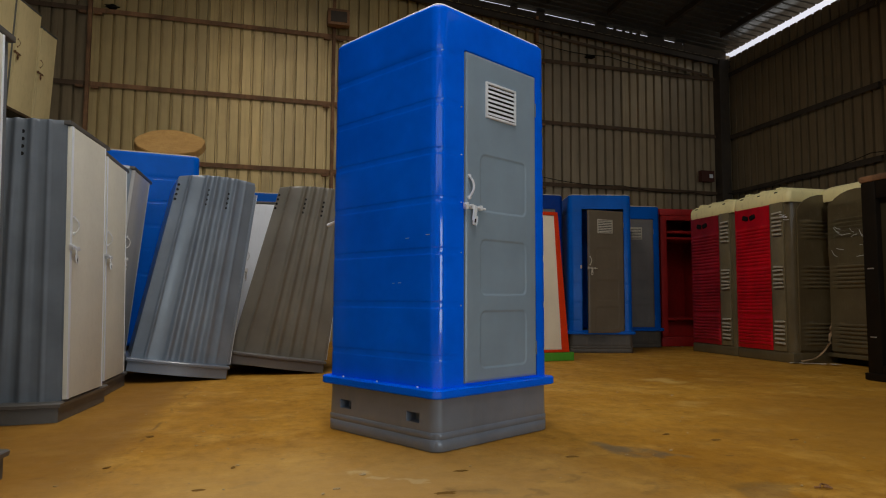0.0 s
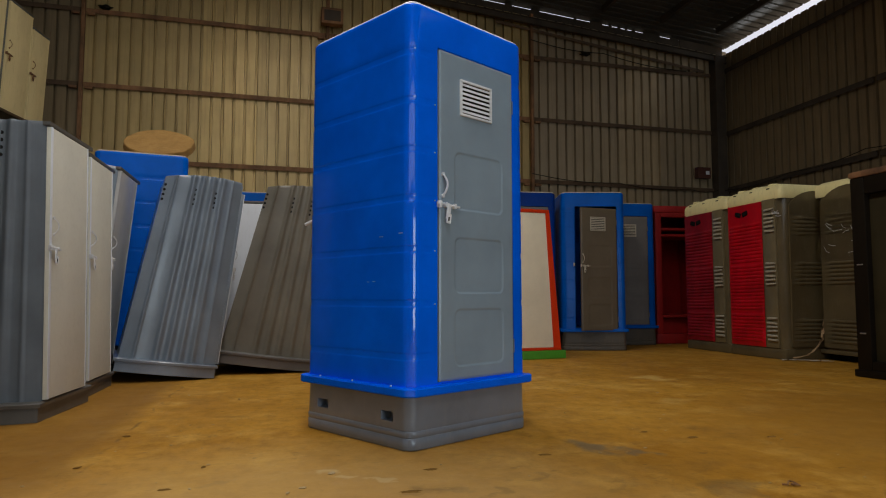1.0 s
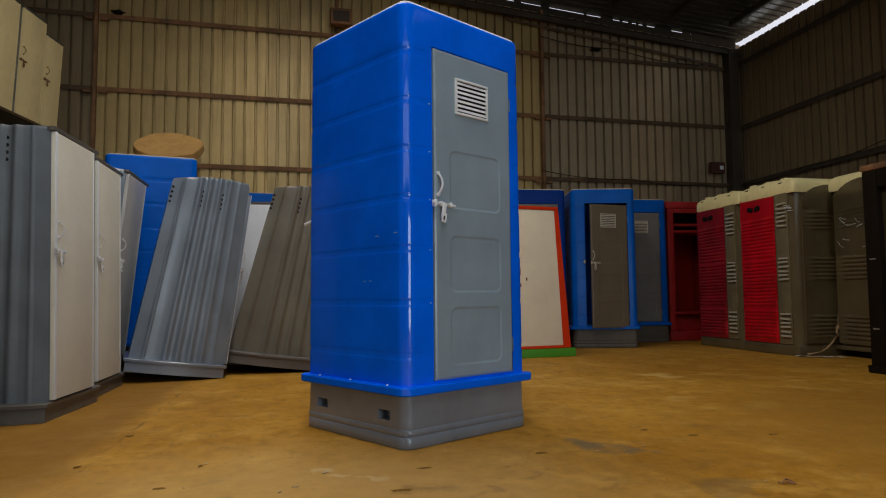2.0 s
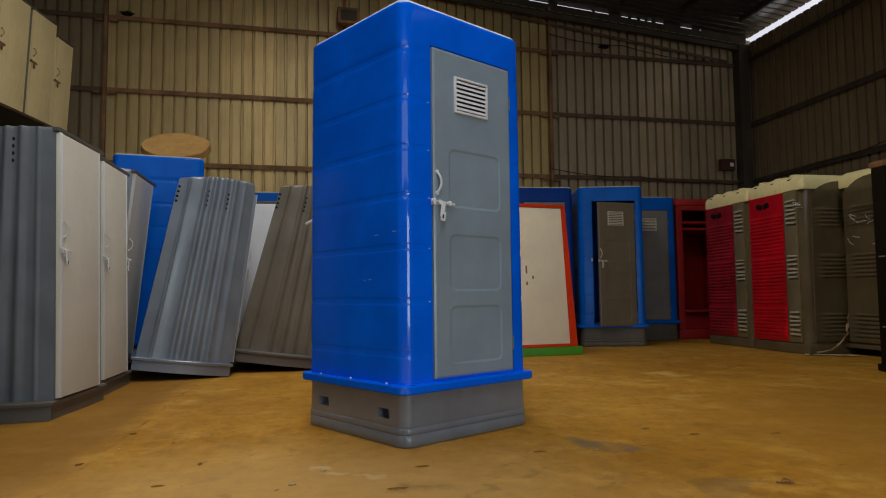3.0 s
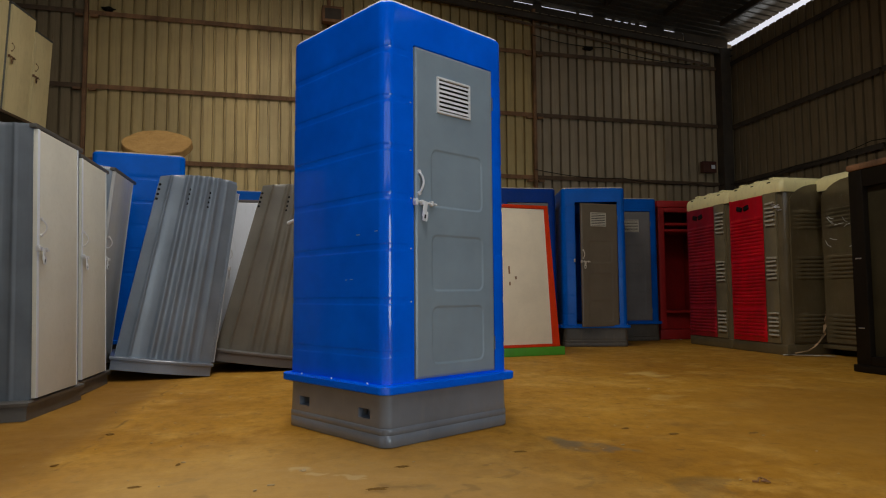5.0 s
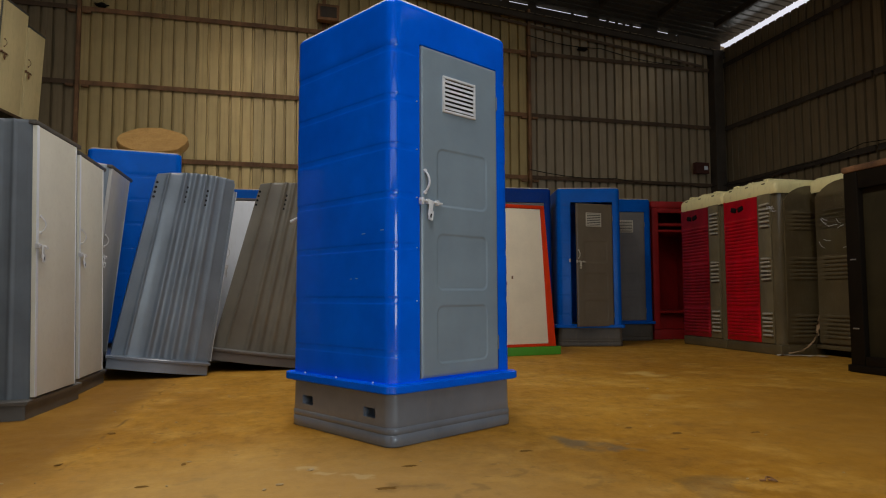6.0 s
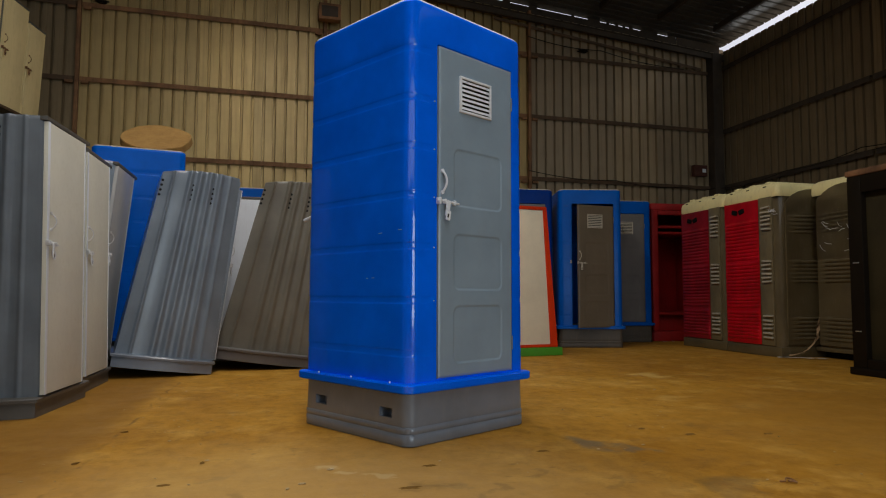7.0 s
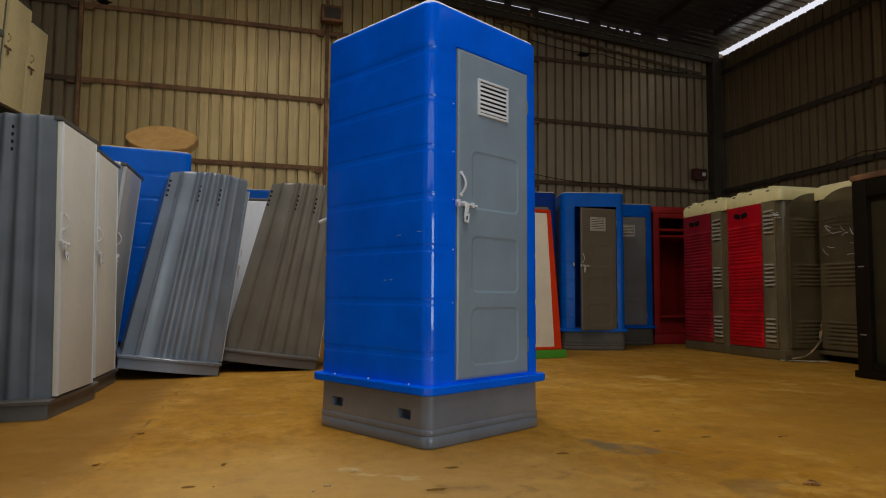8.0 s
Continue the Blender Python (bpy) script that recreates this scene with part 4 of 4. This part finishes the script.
def olive_cabin(m, label, door_mat, group="olive cabins", w=1.03, d=1.05, skids=False):
    cab = thing("portable_toilet", m, label, "cabin", group)
    hw, hd = w / 2, d / 2
    h = 1.98
    part("base", box(-hw - 0.01, hw + 0.01, -hd - 0.01, hd + 0.01, 0.08 if skids else 0.0, 0.13 if not skids else 0.135, 0.015), OLIVE, cab, "olive-grey skid base")
    for x in (-0.34, 0.34) if skids else ():
        part("skid", box(x - 0.05, x + 0.05, -hd + 0.02, hd - 0.02, 0.0, 0.081, 0.01), BLACK, cab)
    pts = rim_points(hw, hd, 0.125, 8)
    part("body", loft([[Vector((x * s, y * s, z)) for x, y in pts] for z, s in ((0.13, 1), (1.1, 1.0), (h + 0.11, 0.99))], None, True), OLIVE, cab, "olive-grey moulded walls", angle=50)
    # domed cream roof with a deep fascia
    pr = []
    for z, e in ((h + 0.065, 0.012), (h + 0.085, 0.02), (h + 0.175, 0.018), (h + 0.220, 0.005), (h + 0.258, -0.04), (h + 0.283, -0.14), (h + 0.293, -0.3)):
        pr.append([Vector((x, y, z + 0.012 * math.cos(x * 9) * (e < 0.01))) for x, y in rim_points(hw + e, hd + e, 0.06, 5, (-0.25, 0, 0.25), (-0.25, 0, 0.25), (0.25, 0, -0.25), (0.25, 0, -0.25))])
    roof = part("roof", loft(pr), ROOFCREAM, cab, "cream moulded roof", angle=40)
    for x in (-0.3, 0.0, 0.3):
        part("roof_rib", box(x - 0.05, x + 0.05, -hd + 0.03, hd * 0.8, h + 0.218, h + 0.280, 0.02), ROOFCREAM, roof)
    for x in (-0.36, -0.02, 0.30):
        part("roof_slot", box(x - 0.028, x + 0.028, -hd - 0.012, -hd + 0.03, h + 0.203, h + 0.219, 0.005), DARKPANEL, roof)
    # front: ribbed door and a ribbed post beside it
    px = 0.175
    leaf = part("door", ribbed_panel(px + hw - 0.005, h - 0.065, ((0.06, 0.45), (0.48, 1.10), (1.12, 1.68)), 0.047, 0.0085, 0.02, 0.020), door_mat, cab, "ribbed plastic door", Matrix.Translation((-hw + 0.005, -hd - 0.012, 0.14)), angle=70)
    for x, lean_in in ((0.22, 14), (0.36, -14)):
        part("vent_slot", box(-0.055, 0.055, -0.012, 0.010, -0.034, 0.030, 0.020, None, 3, Matrix.Translation((x, -0.002, 1.780)) @ pose(0, 0, 0, 0, lean_in)), DARK, leaf)
    pw = hw - px - 0.105
    post = part("post", box(0, pw, 0, 0.03, 0, h - 0.065, 0.006), OLIVEFILM, cab, "corner post with short raised ribs", Matrix.Translation((px + 0.01, -hd - 0.016, 0.14)))
    first = None
    for z0 in (0.09, 0.80, 1.49):
        for k in range(6):
            at = Matrix.Translation((0.052 + 0.006 * math.sin(k * 2.7 + z0 * 9), 0.004, z0 + 0.054 * k)) @ pose(0, 0, 0, 0, 3.0 * math.sin(k * 1.9 + z0 * 5))
            if first is None:
                first = part("rib", box(0, pw - 0.072, -0.032, 0.002, 0, 0.026, 0.010), SHINY, post, "raised rib coloured pale for its glint", at)
            else:
                twin(first, at)
    # sides: sunk arch panel with ribs
    for sgn in (1, -1):
        mm = pose(sgn * (hw + 0.004), 0, 0.14, 0, 0, 90 * sgn)
        part("side_panel", ribbed_panel(0.86, h - 0.30, ((0.05, 0.37), (0.77, 1.09), (1.40, 1.66)), 0.050, 0.016, 0.11, 0.004), OLIVE, cab, "ribbed side wall", mm @ Matrix.Translation((-0.43, -0.022, 0.03)), angle=70)
        arch = bmesh.new()
        path = [(-0.44, 0, 0.16), (0.44, 0, 0.16)]
        for k in range(1, 12):
            q = math.pi * k / 12
            path.append((0.44 * math.cos(q), 0, h - 0.10 + 0.27 * math.sin(q)))
        face = arch.faces.new([arch.verts.new(p) for p in path])
        ex = bmesh.ops.extrude_face_region(arch, geom=[face])
        bmesh.ops.translate(arch, verts=[e for e in ex["geom"] if isinstance(e, bmesh.types.BMVert)], vec=(0, -0.022, 0))
        part("arch_plate", arch, OLIVE, cab, "", mm @ Matrix.Translation((0, 0, -0.14)))
    return cab


olive_cabin(pose(6.31 + 0.525, 8.77, 0, 0, 0, -90), "olive portable toilet with dull red ribbed door and cream roof", REDFILM)
end_cabin = olive_cabin(pose(6.30 + 0.525, 7.70, 0, 0, 0, -90), "olive portable toilet with red ribbed door, end of row", RED)
third = olive_cabin(pose(6.80 + 0.525, 6.65, 0, 0, 0, 180), "olive portable toilet wrapped in clear film", OLIVE, skids=True)


# loose film round the third olive cabin
film = bmesh.new()
rnd = random.Random(3)
cols = []
for i in range(25):
    row = []
    for j in range(15):
        y = -0.545 - 0.008 * rnd.random() - 0.012
        row.append(film.verts.new((-0.50 + 1.0 * i / 24, y - 0.02 * abs(noise.noise(Vector((i * 0.5, j * 0.9, 1)))), 1.25 + 0.75 * j / 14)))
    cols.append(row)
for a, b in zip(cols, cols[1:]):
    for j in range(14):
        film.faces.new((a[j], b[j], b[j + 1], a[j + 1]))
part("wrap_film", film, FILM, third, "crinkled clear stretch film", pose(0, 0, 0, 0, 0, 90), angle=80)


# white tubes stand in for bright glints along the creases of the film
for k in range(20):
    x, z, a = rnd.uniform(-0.34, 0.30), 1.52 + rnd.gauss(0, 0.11), rnd.uniform(-0.11, 0.035)
    reach = rnd.uniform(0.05, 0.15)
    part("crease_glint", tube([(x, -0.60, z), (x + reach * 0.5, -0.606, z + a * 0.7), (x + reach, -0.60, z + a)], rnd.uniform(0.0018, 0.0046), 5), WHITE, third, "", pose(0, 0, 0, 0, 0, 90))

# white tubes shaped as film glints at the corner of the end cabin
for k in range(7):
    z, x = 1.87 + rnd.gauss(0, 0.03), rnd.uniform(0.36, 0.46)
    part("crease_glint", tube([(x, -0.556, z), (x + 0.05, -0.560, z + rnd.uniform(-0.012, 0.012)), (x + rnd.uniform(0.07, 0.13), -0.556, z + rnd.uniform(-0.02, 0.02))], rnd.uniform(0.0014, 0.003), 5), WHITE, end_cabin)

# red open shell
shell = thing("red_shell", pose(6.86, 10.66, 0, 0, 0, -4), "open red cabin shell with inner shelves", "cabin")
hw, hd = 0.48, 0.46
part("side_wall", box(-hw, -hw + 0.045, -hd, hd, 0.05, 2.24, 0.008), REDSHELL, shell)
part("side_wall", box(hw - 0.045, hw, -hd, hd, 0.05, 2.24, 0.008), REDSHELL, shell)
part("rear_wall", box(-hw + 0.045, hw - 0.045, hd - 0.04, hd, 0.05, 2.24, 0.004), REDSHELL, shell)
part("roof", box(-hw - 0.02, hw + 0.02, -hd - 0.03, hd + 0.02, 2.24, 2.36, 0.025), REDSHELL, shell)
part("base", box(-hw - 0.02, hw + 0.02, -hd - 0.03, hd + 0.02, 0.0, 0.165, 0.018), REDSHELL, shell)
front = box(-hw - 0.012, -hw + 0.10, -hd - 0.028, -hd + 0.02, 0.166, 2.239, 0.012)
box(hw - 0.10, hw + 0.012, -hd - 0.028, -hd + 0.02, 0.166, 2.239, 0.012, front)
box(-hw + 0.101, hw - 0.101, -hd - 0.028, -hd + 0.02, 2.16, 2.239, 0.012, front)
part("front_frame", front, REDSHELL, shell, "raised red rim round the opening")
part("seat_box", box(-hw + 0.05, hw - 0.05, -hd + 0.16, hd - 0.05, 0.166, 0.44, 0.02), REDSHELL, shell)
part("seat_ledge", box(-hw + 0.05, hw - 0.05, -hd + 0.025, hd - 0.05, 0.441, 0.485, 0.015), REDSHELL, shell, "red ledge over the seat box")
for z in (1.83, 1.94):
    part("shelf", box(-hw + 0.05, hw - 0.05, -hd + 0.025, hd - 0.05, z, z + 0.045, 0.015), REDSHELL, shell)

# dark cabin at the end of the row
dk = thing("dark_cabin", pose(5.76, 5.58, 0, 0, 0, -90), "black-brown cabin frame with a sunken front panel", "cabin")
b = box(0.0, 0.17, 0.0, 0.9, 0.04, 1.98, 0.02)
box(1.0, 1.17, 0.0, 0.9, 0.04, 1.98, 0.02, b)
box(0.17, 1.0, 0.0, 0.9, 1.80, 1.98, 0.015, b)
box(0.17, 1.0, 0.0, 0.9, 0.04, 0.16, 0.015, b)
part("frame", b, BLACK, dk)
part("panel", box(0.165, 1.005, 0.06, 0.10, 0.15, 1.81, 0.006), DARKPANEL, dk, "dark brown sunken panel")
part("skirt", box(-0.02, 1.19, -0.02, 0.92, 0.0, 0.07, 0.012), BLACK, dk)
part("top_rail", box(-0.01, 1.18, -0.012, 0.91, 1.975, 2.04, 0.02), RUST, dk, "rust-brown top edge")
for z in (0.42, 1.1):
    part("clip", box(0.05, 0.12, -0.006, 0.004, z, z + 0.012, 0.002), CHROME, dk)

# coil on the roof of the blue cabin
coil = thing("coiled_mat", pose(-1.25, 8.15, 2.372, 0, 0, 4), "flat coil of tan fibre matting lying on a cabin roof", "coil")
c = bmesh.new()
bmesh.ops.create_cone(c, cap_ends=True, segments=72, radius1=0.385, radius2=0.372, depth=0.085)
bmesh.ops.bevel(c, geom=[e for e in c.edges if e.calc_face_angle(0) > 1], offset=0.006, segments=2, affect="EDGES")
for v in c.verts:
    k = 1 + 0.055 * noise.noise(Vector((v.co.x * 4, v.co.y * 4, 2))) + 0.012 * noise.noise(Vector((v.co.x * 14, v.co.y * 14, 5)))
    v.co = Vector((v.co.x * k, v.co.y * k, v.co.z + 0.008 * noise.noise(v.co * 7)))
part("roll", c, COIL, coil, "", Matrix.Translation((0, 0, 0.17)) @ pose(0, 0, 0, 34, 0, 0), angle=50)
part("prop", box(-0.25, 0.25, 0.10, 0.24, 0.0, 0.22, 0.02), WOOD, coil)

# boxes on the framing
lamp = thing("junction_box", pose(0.93, 12.2, 5.80, 0, 0, 2.5), "dark square metal box fixed to the column", "box")
part("body", box(-0.20, 0.20, -0.19, -0.02, 0, 0.30, 0.012), RUST, lamp)
part("lid", box(-0.15, 0.15, -0.20, -0.188, 0.05, 0.25, 0.006), DARKSTEEL, lamp)
sw = thing("switch_box", pose(8.90, 12.59, 3.34, 0, 0, 2.5), "small dark brown switch box with a pale label", "box")
part("body", box(-0.16, 0.16, -0.12, 0.0, 0, 0.24, 0.01), SWITCHBROWN, sw)
part("label_plate", box(0.03, 0.12, -0.124, -0.119, 0.08, 0.16, 0.002), WHITE, sw)


# ---------------------------------------------------------------- litter on the floor
rnd = random.Random(11)
ch = bmesh.new()
for k in range(130):
    x, y = rnd.uniform(-0.9, 3.2), rnd.uniform(2.3, 6.5)
    if abs(x - 1.0) < 0.75 and abs(y - 4.03) < 0.75:
        continue
    r = rnd.uniform(0.002, 0.006)
    bmesh.ops.create_icosphere(ch, subdivisions=1, radius=r, matrix=Matrix.Translation((x, y, r * 0.3)) @ pose(0, 0, 0, 0, 0, rnd.uniform(0, 180)) @ Matrix.Diagonal((rnd.uniform(1, 2.4), 1, 0.5, 1)))
tagged(part("grit", ch, LIMECHIP, angle=10), "scattered pale grit and chips on the floor", "grit", "", "stuff")


def scrap(x, y, rz, size, mat, label):
    bm = bmesh.new()
    bmesh.ops.create_icosphere(bm, subdivisions=2, radius=1)
    for v in bm.verts:
        k = 1 + 1.1 * noise.noise(v.co * 2.3 + Vector((x * 9, y * 7, 0)))
        v.co = Vector((v.co.x * size * 1.6 * k, v.co.y * size * 0.7 * k, max(-0.001, v.co.z * size * 0.35 * k + size * 0.2)))
    ob = part("stone_chip", bm, mat, None, "", pose(x, y, 0, 0, 0, rz), angle=30)
    return tagged(ob, label, "stone", "chips on the floor")


scrap(-0.64, 4.11, 20, 0.012, MUD, "dark lump of dried mud on the floor")
scrap(-0.70, 3.42, 40, 0.010, MUD, "dark lump of dried mud on the floor")
scrap(0.30, 2.86, 10, 0.009, LIMECHIP, "pale paint chip on the floor")
scrap(0.24, 2.80, 60, 0.008, LIMECHIP, "pale paint chip on the floor")
scrap(0.43, 3.06, 15, 0.011, LIMECHIP, "pale paint chip on the floor")
wire = tube([(2.24, 2.45, 0.004), (2.255, 2.435, 0.006), (2.27, 2.45, 0.014), (2.29, 2.465, 0.010), (2.28, 2.435, 0.016), (2.30, 2.42, 0.004), (2.265, 2.43, 0.010)], 0.004, 6)
tagged(part("wire_scrap", wire, RUST), "short bent scrap of rusty wire on the floor", "wire")

# torn paper and film by the olive cabins
pp = bmesh.new()
grid = []
for i in range(9):
    grid.append([pp.verts.new((6.20 + 0.056 * i + 0.018 * j, 7.14 - 0.040 * i + 0.022 * j + 0.012 * math.sin(i * 2.1 + j), 0.006 + 0.012 * abs(math.sin(i * 1.3 + j * 0.8)))) for j in range(4)])
for a, b in zip(grid, grid[1:]):
    for j in range(3):
        pp.faces.new((a[j], b[j], b[j + 1], a[j + 1]))
tagged(part("torn_paper", pp, PAPER, angle=60), "torn strip of pale wrapping paper on the floor", "paper")
for x, y, rz, size in ((6.46, 10.03, 15, 0.05), (6.60, 10.05, 70, 0.035)):
    bit = bmesh.new()
    cells = [[bit.verts.new(((i / 5 - 0.5) * size * 2.4, (j / 3 - 0.5) * size, 0.004 + 0.35 * size * abs(noise.noise(Vector((i * 0.7 + x, j * 0.9, y)))))) for j in range(4)] for i in range(6)]
    for p, q in zip(cells, cells[1:]):
        for j in range(3):
            bit.faces.new((p[j], q[j], q[j + 1], p[j + 1]))
    tagged(part("film_scrap", bit, PAPER, None, "", pose(x, y, 0, 0, 0, rz), angle=60), "crumpled scrap of pale wrapping film on the floor", "film")
hang = bmesh.new()
rows = []
for i in range(15):
    u = i / 14
    x, z = 6.80 - 0.08 * u - 0.40 * u ** 3, 0.02 + 0.52 * (1 - u) ** 1.6
    rows.append([hang.verts.new((x + 0.013 * (j - 1) + 0.008 * math.sin(i * 1.9 + j), 7.10 - 0.02 * math.sin(i * 1.3 + j * 2), z + 0.008 * j)) for j in range(4)])
for a, b in zip(rows, rows[1:]):
    for j in range(3):
        hang.faces.new((a[j], a[j + 1], b[j + 1], b[j]))
tagged(part("film_tail", hang, WOOD, angle=60), "loose tail of crumpled wrapping hanging to the floor", "film")


# dried mud patches, a few millimetres thick
for k, (x, y, rz, size) in enumerate(((-0.14, 3.31, 80, 0.020), (-0.25, 2.96, 15, 0.022), (0.87, 3.03, 5, 0.026), (0.72, 2.71, 0, 0.034), (1.48, 3.18, 0, 0.022), (2.26, 3.58, 10, 0.022), (2.44, 3.38, 0, 0.030), (2.88, 3.29, 5, 0.026))):
    bm = bmesh.new()
    rim = []
    for q in range(18):
        a = math.tau * q / 18
        r = 0.6 * size * (1 + 0.9 * noise.noise(Vector((math.cos(a) * 2.1 + k * 3.1, math.sin(a) * 2.1, k))))
        rim.append((r * 1.9 * math.cos(a), r * 0.8 * math.sin(a)))
    v0 = [bm.verts.new((px * 0.55, py * 0.55, 0.0035)) for px, py in rim]
    v1 = [bm.verts.new((px, py, -0.001)) for px, py in rim]
    bm.faces.new(v0)
    for q in range(18):
        bm.faces.new((v1[q], v1[(q + 1) % 18], v0[(q + 1) % 18], v0[q]))
    tagged(part("mud_patch", bm, MUD, None, "", pose(x, y, 0, 0, 0, rz), angle=50), "thin dark smear of dried mud on the floor", "mud", "mud on the floor")

# rags caught on the wall rails, cables along the rails
def rag(x, y, z, w, label):
    bm = bmesh.new()
    bmesh.ops.create_icosphere(bm, subdivisions=3, radius=1)
    for v in bm.verts:
        k = 1 + 0.6 * noise.noise(v.co * 2.1 + Vector((x, z, 0)))
        v.co = Vector((v.co.x * w * k, v.co.y * 0.05 * k, v.co.z * w * 0.38 * k + w * 0.3))
    tagged(part("rag", bm, BLACK, None, "", pose(x, y, z, 0, 0, 2.5), angle=60), label, "rag")


rag(-2.92, 12.16, 5.75, 0.10, "dark crumpled rag on a wall rail")
rag(6.20, 12.53, 5.84, 0.11, "dark crumpled cable bundle on a wall rail")


def cable(pts, label, r=0.011):
    path = []
    for (a, b) in zip(pts, pts[1:]):
        a, b = Vector(a), Vector(b)
        for q in range(8):
            u = q / 8
            p = a.lerp(b, u)
            p.z -= 0.06 * math.sin(math.pi * u)
            path.append(p)
    path.append(Vector(pts[-1]))
    tagged(part("cable", tube(path, r * 0.65, 6), BLACK), label, "cable")


cable([(9.42, 12.5, 3.10), (9.42, 10.6, 3.14), (9.42, 8.9, 3.22), (9.42, 6.8, 3.20)], "slack black cable along the wall rail")
cable([(4.95, 12.40, 3.26), (6.9, 12.50, 3.16), (8.6, 12.55, 3.10), (9.35, 12.55, 3.12)], "slack black cable along the wall rail")
cable([(4.95, 12.42, 6.02), (6.6, 12.50, 5.90), (8.6, 12.58, 5.70)], "slack black cable along the wall rail", 0.014)
